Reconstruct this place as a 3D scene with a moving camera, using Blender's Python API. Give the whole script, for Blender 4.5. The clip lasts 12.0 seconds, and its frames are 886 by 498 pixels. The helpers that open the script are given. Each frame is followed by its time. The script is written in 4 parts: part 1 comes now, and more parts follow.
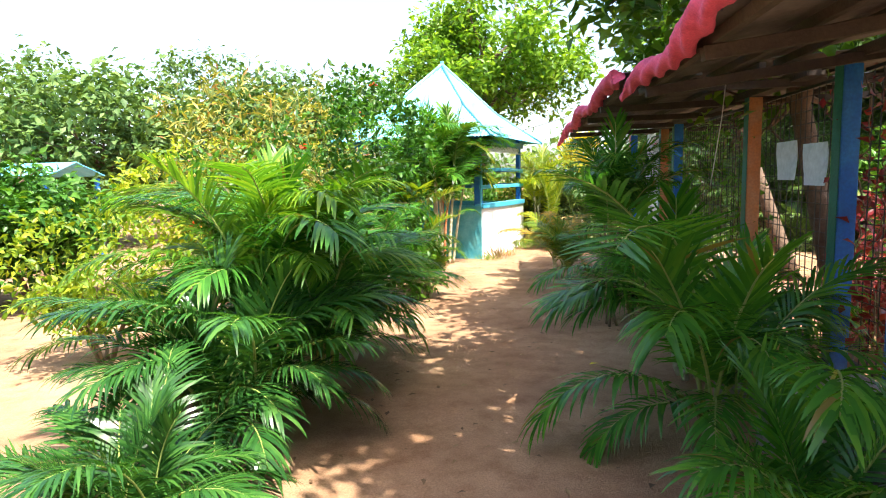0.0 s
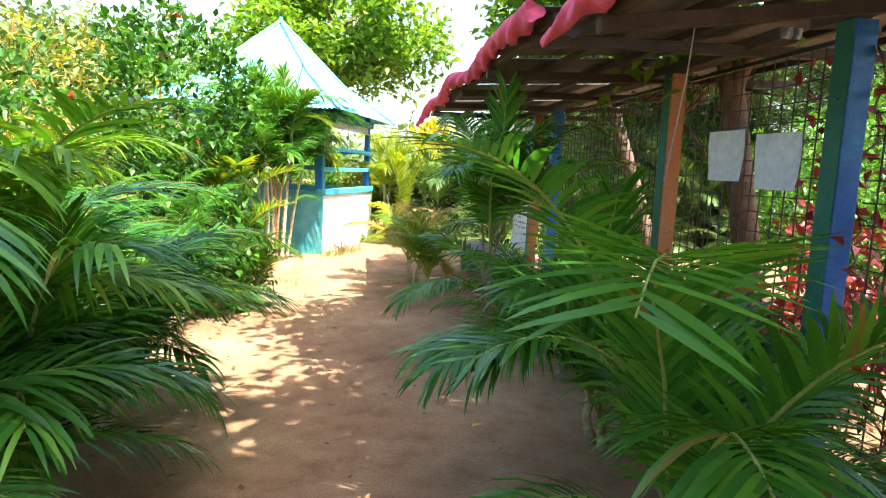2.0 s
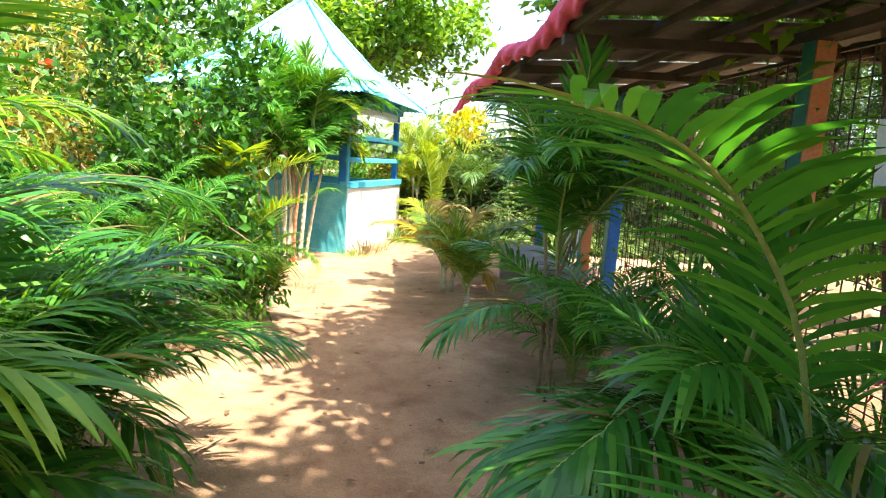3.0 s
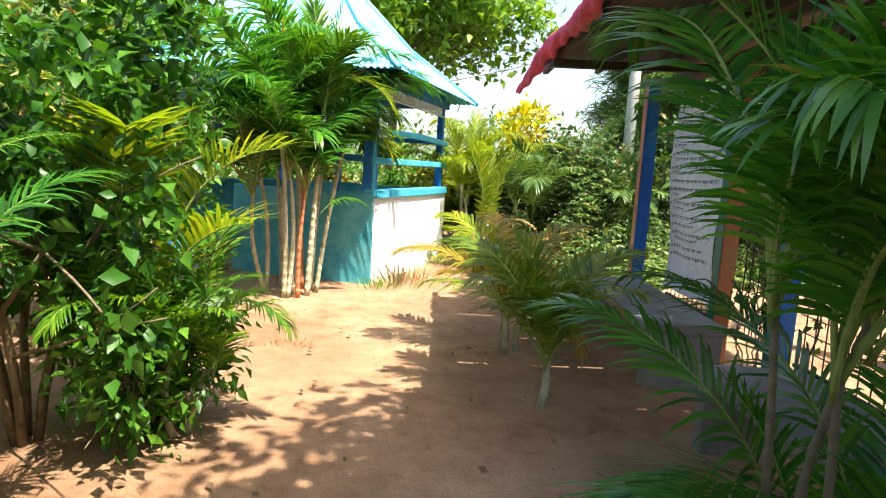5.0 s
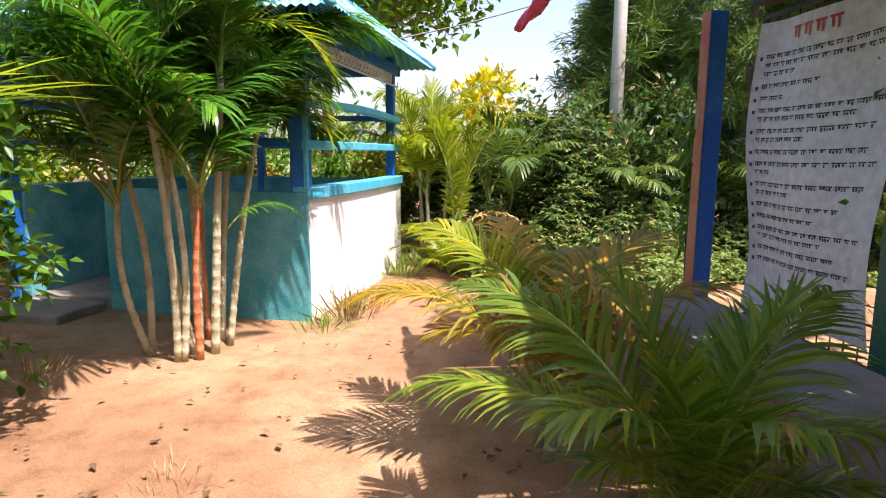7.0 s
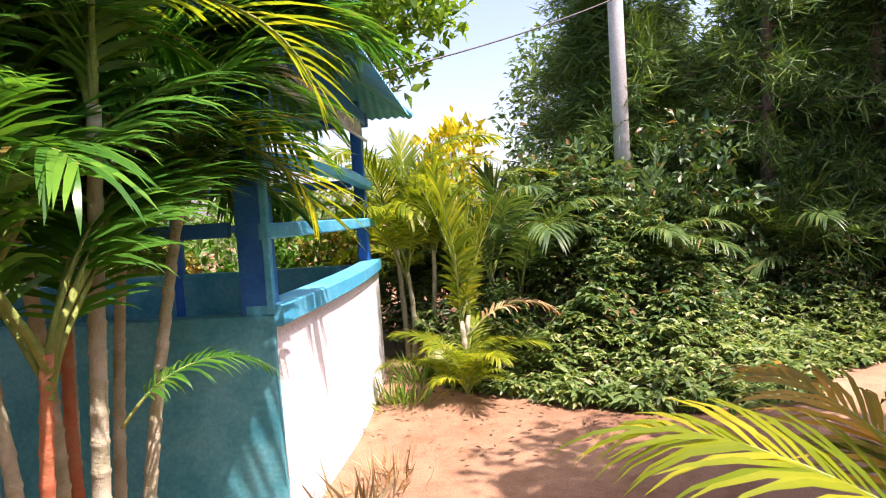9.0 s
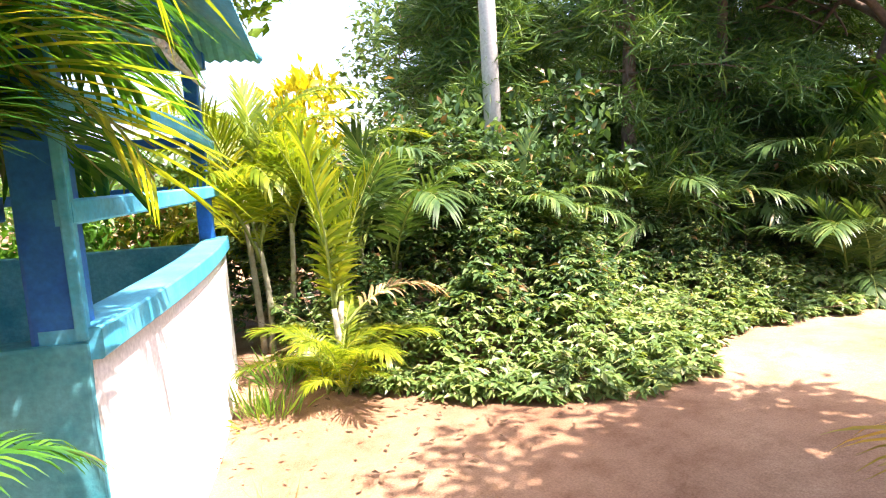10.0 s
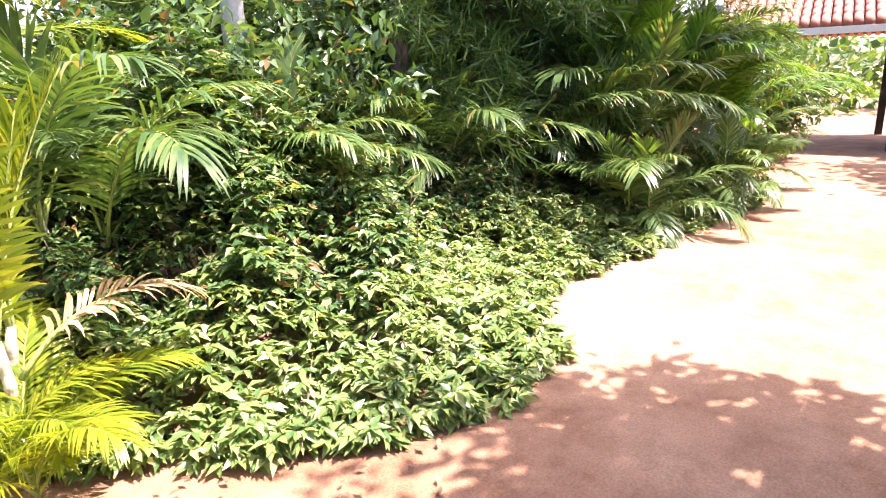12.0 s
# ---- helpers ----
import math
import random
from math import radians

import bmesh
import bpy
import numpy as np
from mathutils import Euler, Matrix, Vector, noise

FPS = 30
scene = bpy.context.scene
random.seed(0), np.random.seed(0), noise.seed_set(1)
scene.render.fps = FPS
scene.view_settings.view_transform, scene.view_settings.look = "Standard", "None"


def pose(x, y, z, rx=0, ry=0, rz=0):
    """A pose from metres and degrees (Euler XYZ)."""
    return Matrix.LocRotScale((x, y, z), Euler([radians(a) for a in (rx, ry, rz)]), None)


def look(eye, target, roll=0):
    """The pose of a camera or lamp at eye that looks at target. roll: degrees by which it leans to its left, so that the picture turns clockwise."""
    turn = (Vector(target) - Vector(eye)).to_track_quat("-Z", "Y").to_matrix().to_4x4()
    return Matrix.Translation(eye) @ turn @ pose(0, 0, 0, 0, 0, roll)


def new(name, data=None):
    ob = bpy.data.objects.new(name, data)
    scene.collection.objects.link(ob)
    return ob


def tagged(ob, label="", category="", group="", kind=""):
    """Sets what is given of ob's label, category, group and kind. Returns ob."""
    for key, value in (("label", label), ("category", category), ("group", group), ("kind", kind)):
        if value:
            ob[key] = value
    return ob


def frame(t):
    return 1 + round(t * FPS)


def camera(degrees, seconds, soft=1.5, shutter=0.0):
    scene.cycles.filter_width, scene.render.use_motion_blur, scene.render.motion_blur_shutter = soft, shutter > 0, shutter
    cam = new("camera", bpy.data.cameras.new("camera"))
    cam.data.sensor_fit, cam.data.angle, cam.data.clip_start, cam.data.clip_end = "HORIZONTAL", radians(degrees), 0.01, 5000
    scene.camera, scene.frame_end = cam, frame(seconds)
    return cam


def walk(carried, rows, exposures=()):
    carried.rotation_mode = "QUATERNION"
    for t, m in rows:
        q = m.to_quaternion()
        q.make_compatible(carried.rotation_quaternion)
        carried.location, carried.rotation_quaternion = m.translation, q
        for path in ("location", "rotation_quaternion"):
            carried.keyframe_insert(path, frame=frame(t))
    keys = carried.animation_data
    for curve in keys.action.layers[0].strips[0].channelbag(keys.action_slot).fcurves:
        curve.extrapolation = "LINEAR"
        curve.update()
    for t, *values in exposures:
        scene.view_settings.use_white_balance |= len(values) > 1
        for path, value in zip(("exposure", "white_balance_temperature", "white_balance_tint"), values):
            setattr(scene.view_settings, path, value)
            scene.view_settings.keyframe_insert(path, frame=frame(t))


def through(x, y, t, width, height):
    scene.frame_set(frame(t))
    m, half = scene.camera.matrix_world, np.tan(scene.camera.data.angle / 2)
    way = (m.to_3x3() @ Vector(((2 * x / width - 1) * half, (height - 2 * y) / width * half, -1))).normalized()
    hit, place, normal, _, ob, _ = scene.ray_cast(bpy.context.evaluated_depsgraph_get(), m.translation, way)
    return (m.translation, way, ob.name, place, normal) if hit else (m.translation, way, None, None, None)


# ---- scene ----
cam = camera(70.7, 12.0, 1.1)
PATH = [
    (0, (1.467, -0.027, 1.591), (1.212, 1.945, 1.371), -1.0),
    (0.5, (1.486, 0.354, 1.574), (1.589, 2.333, 1.307), -0.3),
    (1, (1.469, 0.749, 1.579), (1.59, 2.73, 1.334), 3.5),
    (1.5, (1.386, 1.251, 1.574), (1.689, 3.216, 1.358), 2.3),
    (2, (1.359, 1.733, 1.534), (1.608, 3.701, 1.28), 2.6),
    (2.1, (1.358, 1.843, 1.544), (1.612, 3.81, 1.284), 2.6),
    (2.5, (1.319, 2.271, 1.525), (1.415, 4.243, 1.202), 5.5),
    (2.7, (1.289, 2.49, 1.533), (1.455, 4.463, 1.257), 5.0),
    (4.3, (1.372, 4.527, 1.385), (1.439, 6.499, 1.061), -1.2),
    (4.5, (1.401, 4.773, 1.372), (1.45, 6.76, 1.144), -0.4),
    (5, (1.408, 5.258, 1.401), (1.426, 7.241, 1.143), 3.4),
    (5.5, (1.4, 5.765, 1.415), (1.612, 7.735, 1.142), 0.8),
    (6, (1.397, 6.294, 1.417), (1.339, 8.272, 1.128), -1.3),
    (6.5, (1.331, 6.795, 1.379), (1.437, 8.779, 1.157), 1.7),
    (7, (1.215, 7.358, 1.385), (1.415, 9.324, 1.08), 0.5),
    (7.2, (1.192, 7.488, 1.396), (1.376, 9.462, 1.136), 0.0),
    (8.8, (0.791, 9.323, 1.455), (1.073, 11.298, 1.314), -4.8),
    (9, (0.76, 9.544, 1.459), (1.215, 11.489, 1.351), -3.7),
    (9.5, (0.716, 9.983, 1.498), (1.658, 11.732, 1.267), -3.0),
    (10, (0.732, 10.402, 1.495), (1.662, 12.154, 1.24), -3.6),
    (10.5, (0.821, 10.741, 1.549), (1.933, 12.382, 1.281), -2.8),
    (11, (0.852, 11.098, 1.552), (2.291, 12.436, 1.178), -4.3),
    (11.5, (1.076, 11.444, 1.521), (2.596, 12.656, 1.05), -3.7),
    (12, (1.307, 11.788, 1.524), (2.843, 12.954, 0.994), -2.0),
]
EXPOSURES = [(0, 1.85, 6500, 10), (0.5, 1.6, 6500, 10), (1, 1.75, 6500, 10), (2, 2.25, 6500, 8), (2.5, 2.38, 6500, 2), (3.4, 2.0, 6500, 8), (5, 1.62, 6500, 8), (6.5, 1.1, 6600, 16), (7, 1.25, 6600, 24), (9.0, 1.3, 6500, 34), (9.5, 1.85, 6500, 26), (11, 2.3, 6500, 28), (12, 2.42, 6350, 38)]
walk(cam, [(t, look(eye, target, roll)) for t, eye, target, roll in PATH], EXPOSURES)

# ---- light ----
SUN_WAY = Vector((0.285, -0.33, 0.90)).normalized()
world = bpy.data.worlds.new("sky")
scene.world = world
world.use_nodes = True
wn = world.node_tree.nodes
sky = wn.new("ShaderNodeTexSky")
sky.sky_type = "NISHITA"
sky.sun_disc = False
sky.sun_elevation = math.asin(SUN_WAY.z)
sky.sun_rotation = math.atan2(SUN_WAY.x, SUN_WAY.y)
sky.dust_density = 3.0
sky.air_density = 1.0
sky.ozone_density = 0.6
wn["Background"].inputs["Strength"].default_value = 0.15
world.node_tree.links.new(sky.outputs[0], wn["Background"].inputs[0])
sun = new("sun", bpy.data.lights.new("sun", "SUN"))
sun.data.energy, sun.data.angle, sun.data.color = 4.8, radians(0.6), (1.0, 0.93, 0.82)
sun.matrix_world = look(SUN_WAY * 30, (0, 0, 0))


# ---- materials ----
def material(name):
    m = bpy.data.materials.new(name)
    m.use_nodes = True
    nt = m.node_tree
    return m, nt, nt.nodes["Principled BSDF"]


def ramp(nt, source, stops):
    r = nt.nodes.new("ShaderNodeValToRGB")
    el = r.color_ramp.elements
    while len(el) < len(stops):
        el.new(0.5)
    for e, (p, c) in zip(el, stops):
        e.position, e.color = p, (*c, 1)
    nt.links.new(source, r.inputs[0])
    return r.outputs[0]


def noise_tex(nt, scale, detail=4, rough=0.55, kind="Object"):
    tc = nt.nodes.new("ShaderNodeTexCoord")
    n = nt.nodes.new("ShaderNodeTexNoise")
    n.inputs["Scale"].default_value, n.inputs["Detail"].default_value, n.inputs["Roughness"].default_value = scale, detail, rough
    nt.links.new(tc.outputs[kind], n.inputs["Vector"])
    return n.outputs["Fac"]


def mix(nt, fac, a, b, mode="MIX"):
    x = nt.nodes.new("ShaderNodeMix")
    x.data_type, x.blend_type = "RGBA", mode
    for sock, v in ((x.inputs[0], fac), (x.inputs[6], a), (x.inputs[7], b)):
        if isinstance(v, (int, float)):
            sock.default_value = v
        elif isinstance(v, tuple):
            sock.default_value = (*v, 1)
        else:
            nt.links.new(v, sock)
    return x.outputs[2]


def bump(nt, bsdf, height, strength, distance=0.02):
    b = nt.nodes.new("ShaderNodeBump")
    b.inputs["Strength"].default_value, b.inputs["Distance"].default_value = strength, distance
    nt.links.new(height, b.inputs["Height"])
    nt.links.new(b.outputs[0], bsdf.inputs["Normal"])


def paint(name, base, worn, rough=0.55, scale=3.0, grain=40.0, wear=0.5, relief=0.25):
    """Weathered paint or plaster: blotches of two sizes over a base colour."""
    m, nt, p = material(name)
    big = ramp(nt, noise_tex(nt, scale, 6, 0.65), [(wear - 0.12, (0, 0, 0)), (wear + 0.18, (1, 1, 1))])
    fine = ramp(nt, noise_tex(nt, grain, 4), [(0.35, (0.82, 0.82, 0.82)), (0.7, (1.08, 1.08, 1.08))])
    c = mix(nt, big, base, worn)
    nt.links.new(mix(nt, 1.0, c, fine, "MULTIPLY"), p.inputs["Base Color"])
    p.inputs["Roughness"].default_value = rough
    bump(nt, p, noise_tex(nt, grain, 5), relief, 0.01)
    return m


def leaf_mat(name, dark, mid, light, through=0.45, rough=0.38, odd=None, odd_part=0.05):
    """Leaves: colour differs from leaf to leaf and plant to plant; part of the light passes through."""
    m, nt, p = material(name)
    geo, info = nt.nodes.new("ShaderNodeNewGeometry"), nt.nodes.new("ShaderNodeObjectInfo")
    stops = [(0.0, dark), (0.5, mid), (0.95, light)]
    if odd:
        stops = [(0.0, dark), (0.5, mid), (0.99 - odd_part, light), (1.0 - odd_part, odd)]
    c = ramp(nt, geo.outputs["Random Per Island"], stops)
    own = ramp(nt, info.outputs["Random"], [(0.0, (0.72, 0.78, 0.7)), (0.5, (1, 1, 1)), (1.0, (1.25, 1.15, 0.95))])
    c = mix(nt, 1.0, c, own, "MULTIPLY")
    spots = ramp(nt, noise_tex(nt, 9.0, 5), [(0.3, (0.8, 0.84, 0.75)), (0.65, (1.06, 1.04, 1.0))])
    c = mix(nt, 1.0, c, spots, "MULTIPLY")
    nt.links.new(c, p.inputs["Base Color"])
    p.inputs["Roughness"].default_value = rough
    p.inputs["Specular IOR Level"].default_value = 0.36
    tr = nt.nodes.new("ShaderNodeBsdfTranslucent")
    warm = mix(nt, 1.0, c, (1.6, 1.5, 0.55), "MULTIPLY")
    nt.links.new(warm, tr.inputs[0])
    mx = nt.nodes.new("ShaderNodeMixShader")
    mx.inputs[0].default_value = through * 0.85
    nt.links.new(p.outputs[0], mx.inputs[1])
    nt.links.new(tr.outputs[0], mx.inputs[2])
    nt.links.new(mx.outputs[0], nt.nodes["Material Output"].inputs[0])
    return m


def ground_mat():
    m, nt, p = material("sandy earth")
    big = ramp(nt, noise_tex(nt, 0.55, 6, 0.6), [(0.35, (0.27, 0.15, 0.085)), (0.52, (0.36, 0.22, 0.13)), (0.68, (0.46, 0.31, 0.19))])
    mid = ramp(nt, noise_tex(nt, 4.0, 7, 0.7), [(0.32, (0.72, 0.66, 0.60)), (0.55, (1, 1, 1)), (0.75, (1.1, 1.08, 1.03))])
    fine = ramp(nt, noise_tex(nt, 90.0, 4), [(0.3, (0.75, 0.72, 0.7)), (0.65, (1.05, 1.05, 1.05))])
    c = mix(nt, 1.0, mix(nt, 1.0, big, mid, "MULTIPLY"), fine, "MULTIPLY")
    nt.links.new(c, p.inputs["Base Color"])
    p.inputs["Roughness"].default_value = 0.93
    p.inputs["Specular IOR Level"].default_value = 0.2
    bump(nt, p, mix(nt, 0.35, noise_tex(nt, 6.0, 8, 0.7), noise_tex(nt, 70.0, 5, 0.7)), 0.6, 0.05)
    return m


def bark_mat(name, a, b, scale=14.0):
    m, nt, p = material(name)
    c = ramp(nt, noise_tex(nt, scale, 7, 0.7), [(0.3, a), (0.7, b)])
    nt.links.new(c, p.inputs["Base Color"])
    p.inputs["Roughness"].default_value = 0.85
    bump(nt, p, noise_tex(nt, scale * 3, 6, 0.7), 0.6, 0.02)
    return m


M_GROUND = ground_mat()
M_TEAL = paint("teal lime wash", (0.035, 0.29, 0.35), (0.16, 0.47, 0.51), 0.75, 2.6, 45, 0.5)
M_WHITE = paint("white lime wash", (0.80, 0.79, 0.76), (0.66, 0.66, 0.63), 0.8, 2.5, 50, 0.62)
M_CYAN = paint("cyan gloss paint", (0.05, 0.42, 0.62), (0.16, 0.55, 0.70), 0.42, 5, 50, 0.55, 0.12)
M_BLUE = paint("blue gloss paint", (0.010, 0.13, 0.50), (0.025, 0.22, 0.58), 0.42, 5, 50, 0.55, 0.12)
M_ROOF = paint("pale blue roof paint", (0.10, 0.45, 0.68), (0.25, 0.60, 0.76), 0.5, 1.6, 30, 0.5, 0.1)
M_GREEN = paint("green post paint", (0.006, 0.12, 0.075), (0.02, 0.17, 0.11), 0.5, 4, 50, 0.55, 0.15)
M_ORANGE = paint("orange post paint", (0.50, 0.16, 0.04), (0.42, 0.22, 0.11), 0.6, 4, 50, 0.5, 0.2)
M_RED = paint("red and tan post paint", (0.42, 0.22, 0.12), (0.36, 0.035, 0.03), 0.6, 1.6, 50, 0.5, 0.2)
M_CONCRETE = paint("grey cement", (0.27, 0.25, 0.235), (0.17, 0.155, 0.145), 0.85, 3, 60, 0.5, 0.4)
M_SHEET = paint("dull tin sheet", (0.12, 0.11, 0.105), (0.05, 0.04, 0.035), 0.6, 2, 30, 0.5, 0.2)
M_TIMBER = paint("dark timber", (0.035, 0.025, 0.02), (0.07, 0.05, 0.035), 0.8, 5, 60, 0.5, 0.4)
M_PINK = paint("pink cloth", (0.68, 0.09, 0.19), (0.46, 0.04, 0.10), 0.85, 8, 90, 0.55, 0.3)
M_WIRE = paint("black painted wire", (0.015, 0.014, 0.013), (0.05, 0.03, 0.02), 0.55, 9, 60, 0.6, 0.1)
M_BANNER = paint("white printed vinyl", (0.74, 0.75, 0.78), (0.64, 0.66, 0.69), 0.55, 2, 20, 0.6, 0.05)
M_INK = paint("black ink", (0.03, 0.03, 0.045), (0.06, 0.06, 0.08), 0.6)
M_REDINK = paint("red ink", (0.55, 0.06, 0.05), (0.5, 0.09, 0.07), 0.6)
M_POLE = paint("pale concrete pole", (0.52, 0.50, 0.46), (0.40, 0.38, 0.35), 0.8, 2, 40, 0.5, 0.3)
M_TILE = paint("red clay tile", (0.42, 0.15, 0.09), (0.30, 0.12, 0.08), 0.8, 4, 40, 0.5, 0.3)
M_BARK = bark_mat("brown bark", (0.07, 0.045, 0.03), (0.20, 0.13, 0.085))
M_CANE = bark_mat("palm cane", (0.26, 0.25, 0.13), (0.55, 0.51, 0.38), 9.0)
M_REDCANE = bark_mat("orange palm cane", (0.45, 0.10, 0.04), (0.50, 0.26, 0.12), 9.0)
M_TWIG = bark_mat("twig", (0.10, 0.075, 0.04), (0.24, 0.18, 0.10))
M_RACHIS = bark_mat("palm leaf stalk", (0.15, 0.24, 0.04), (0.34, 0.38, 0.09), 20.0)
L_PALM = leaf_mat("areca leaf", (0.03, 0.125, 0.02), (0.06, 0.205, 0.027), (0.12, 0.29, 0.036), 0.42, 0.27, (0.2, 0.16, 0.05), 0.03)
# brighter areca copy; on hedge-end and far palms it paints in the sun
L_BRIGHT_LIT = leaf_mat("bright and sunlit areca leaf", (0.05, 0.15, 0.012), (0.10, 0.24, 0.02), (0.20, 0.32, 0.03), 0.5, 0.35)
L_YELLOW = leaf_mat("yellow areca leaf", (0.20, 0.24, 0.015), (0.34, 0.34, 0.02), (0.46, 0.40, 0.03), 0.5, 0.4)
# own colour of the yellow palms; on single fronds it stands for sunlight
L_LEMON_LIT = leaf_mat("lemon and sunlit areca leaf", (0.12, 0.20, 0.012), (0.22, 0.29, 0.018), (0.36, 0.38, 0.03), 0.6, 0.38)
L_TAN = leaf_mat("browning areca leaf", (0.16, 0.16, 0.018), (0.33, 0.24, 0.03), (0.48, 0.29, 0.04), 0.4, 0.5)
L_OLIVE = leaf_mat("olive areca leaf", (0.07, 0.15, 0.016), (0.15, 0.24, 0.026), (0.26, 0.32, 0.04), 0.45, 0.36, (0.32, 0.22, 0.05), 0.05)
# darker, glossier areca copy: shade on the nearest hedge palms painted in
L_NEARSHADE = leaf_mat("deep green areca leaf in shade", (0.018, 0.075, 0.018), (0.036, 0.125, 0.025), (0.07, 0.18, 0.035), 0.35, 0.24)
L_LITTER = leaf_mat("fallen leaf bits", (0.09, 0.05, 0.03), (0.17, 0.10, 0.055), (0.30, 0.20, 0.11), 0.1, 0.85)
L_DRY = leaf_mat("dry leaf", (0.24, 0.15, 0.08), (0.36, 0.26, 0.15), (0.48, 0.38, 0.25), 0.2, 0.8)
L_SHRUB = leaf_mat("shrub leaf", (0.028, 0.10, 0.012), (0.052, 0.165, 0.018), (0.10, 0.235, 0.028), 0.38, 0.4)
# same areca as L_PALM, with the shade under far trees put into its colour
L_FARSHADE = leaf_mat("far areca leaf in shade", (0.045, 0.10, 0.028), (0.085, 0.16, 0.042), (0.15, 0.22, 0.065), 0.36, 0.4, (0.25, 0.2, 0.08), 0.05)
L_LIME = leaf_mat("lime shrub leaf", (0.10, 0.19, 0.012), (0.20, 0.30, 0.02), (0.36, 0.40, 0.03), 0.45, 0.42)
L_CROTON = leaf_mat("croton leaf", (0.06, 0.10, 0.02), (0.22, 0.23, 0.04), (0.48, 0.40, 0.09), 0.35, 0.42, (0.40, 0.19, 0.08), 0.05)
L_GOLD = leaf_mat("golden leaf", (0.34, 0.32, 0.01), (0.52, 0.46, 0.012), (0.66, 0.58, 0.03), 0.4, 0.45)
L_COVER = leaf_mat("creeper leaf", (0.07, 0.14, 0.04), (0.15, 0.235, 0.065), (0.28, 0.34, 0.12), 0.35, 0.38, (0.42, 0.40, 0.20), 0.05)
L_VINE = leaf_mat("dark creeper leaf", (0.035, 0.085, 0.03), (0.07, 0.14, 0.045), (0.14, 0.22, 0.085), 0.3, 0.36, (0.28, 0.16, 0.07), 0.05)
L_TREE = leaf_mat("tree leaf", (0.05, 0.14, 0.012), (0.11, 0.23, 0.02), (0.20, 0.33, 0.035), 0.45, 0.4)
L_FAR = leaf_mat("far tree leaf", (0.05, 0.11, 0.03), (0.09, 0.17, 0.045), (0.15, 0.24, 0.07), 0.3, 0.6)
L_NEEDLE = leaf_mat("feathery needle", (0.028, 0.075, 0.02), (0.055, 0.125, 0.028), (0.11, 0.19, 0.042), 0.3, 0.5)
L_RED = leaf_mat("dark red leaf", (0.10, 0.01, 0.015), (0.20, 0.02, 0.03), (0.32, 0.05, 0.04), 0.3, 0.4)
L_FLOWER = leaf_mat("red flower", (0.55, 0.04, 0.02), (0.70, 0.08, 0.03), (0.75, 0.16, 0.05), 0.3, 0.5)
L_GRASS = leaf_mat("grass", (0.07, 0.16, 0.02), (0.12, 0.24, 0.03), (0.2, 0.32, 0.05), 0.35, 0.5)


# ---- mesh helpers ----
class Shape:
    """Collects vertices and faces of one mesh."""

    def __init__(self):
        self.v, self.f, self.n = [], [], 0

    def add(self, verts, faces):
        self.v.append(np.asarray(verts, float).reshape(-1, 3))
        self.f += [tuple(int(i) + self.n for i in q) for q in faces]
        self.n += len(self.v[-1])

    def box(self, x0, x1, y0, y1, z0, z1):
        c = [(x, y, z) for z in (z0, z1) for x, y in ((x0, y0), (x1, y0), (x1, y1), (x0, y1))]
        self.add(c, [(3, 2, 1, 0), (4, 5, 6, 7), (0, 1, 5, 4), (1, 2, 6, 5), (2, 3, 7, 6), (3, 0, 4, 7)])

    def tube(self, points, radii, sides=6):
        pts = [Vector(p) for p in points]
        rings = []
        for i, p in enumerate(pts):
            d = (pts[min(i + 1, len(pts) - 1)] - pts[max(i - 1, 0)]).normalized()
            a = d.orthogonal().normalized() if i == 0 else (a - d * a.dot(d)).normalized()
            b = d.cross(a)
            r = radii[i] if hasattr(radii, "__len__") else radii
            rings += [p + r * (math.cos(k * math.tau / sides) * a + math.sin(k * math.tau / sides) * b) for k in range(sides)]
        n = len(pts)
        faces = [(i * sides + k, i * sides + (k + 1) % sides, (i + 1) * sides + (k + 1) % sides, (i + 1) * sides + k) for i in range(n - 1) for k in range(sides)]
        faces += [tuple(range(sides))[::-1], tuple(range((n - 1) * sides, n * sides))]
        self.add(rings, faces)

    def mesh(self, name, mat, smooth=False):
        me = bpy.data.meshes.new(name)
        me.from_pydata(np.concatenate(self.v).tolist() if self.v else [], [], self.f)
        me.materials.append(mat)
        if smooth:
            me.polygons.foreach_set("use_smooth", [True] * len(me.polygons))
        me.update()
        return me


def block(x0, x1, y0, y1, z0, z1, bev=0.01, mat=None, name="block", cuts=0, rag=0.0):
    """A bevelled block, its edges slightly uneven."""
    bm = bmesh.new()
    bmesh.ops.create_cube(bm, size=1)
    for v in bm.verts:
        v.co = Vector(((x0 + x1) / 2 + v.co.x * (x1 - x0), (y0 + y1) / 2 + v.co.y * (y1 - y0), (z0 + z1) / 2 + v.co.z * (z1 - z0)))
    if cuts:
        long = [e for e in bm.edges if e.calc_length() > 0.5]
        bmesh.ops.subdivide_edges(bm, edges=long, cuts=cuts, use_grid_fill=True)
    if bev:
        sharp = [e for e in bm.edges if len(e.link_faces) == 2 and e.calc_face_angle(0) > 0.5]
        bmesh.ops.bevel(bm, geom=sharp, offset=bev, segments=2, affect="EDGES", profile=0.6)
    if rag:
        for v in bm.verts:
            v.co += rag * noise.noise_vector(v.co * 3.1)
    me = bpy.data.meshes.new(name)
    bm.to_mesh(me)
    bm.free()
    me.materials.append(mat)
    return me


def part(name, me, parent, label="", m=None):
    ob = new(name, me)
    ob.parent = parent
    if m is not None:
        ob.matrix_basis = m
    return tagged(ob, label) if label else ob


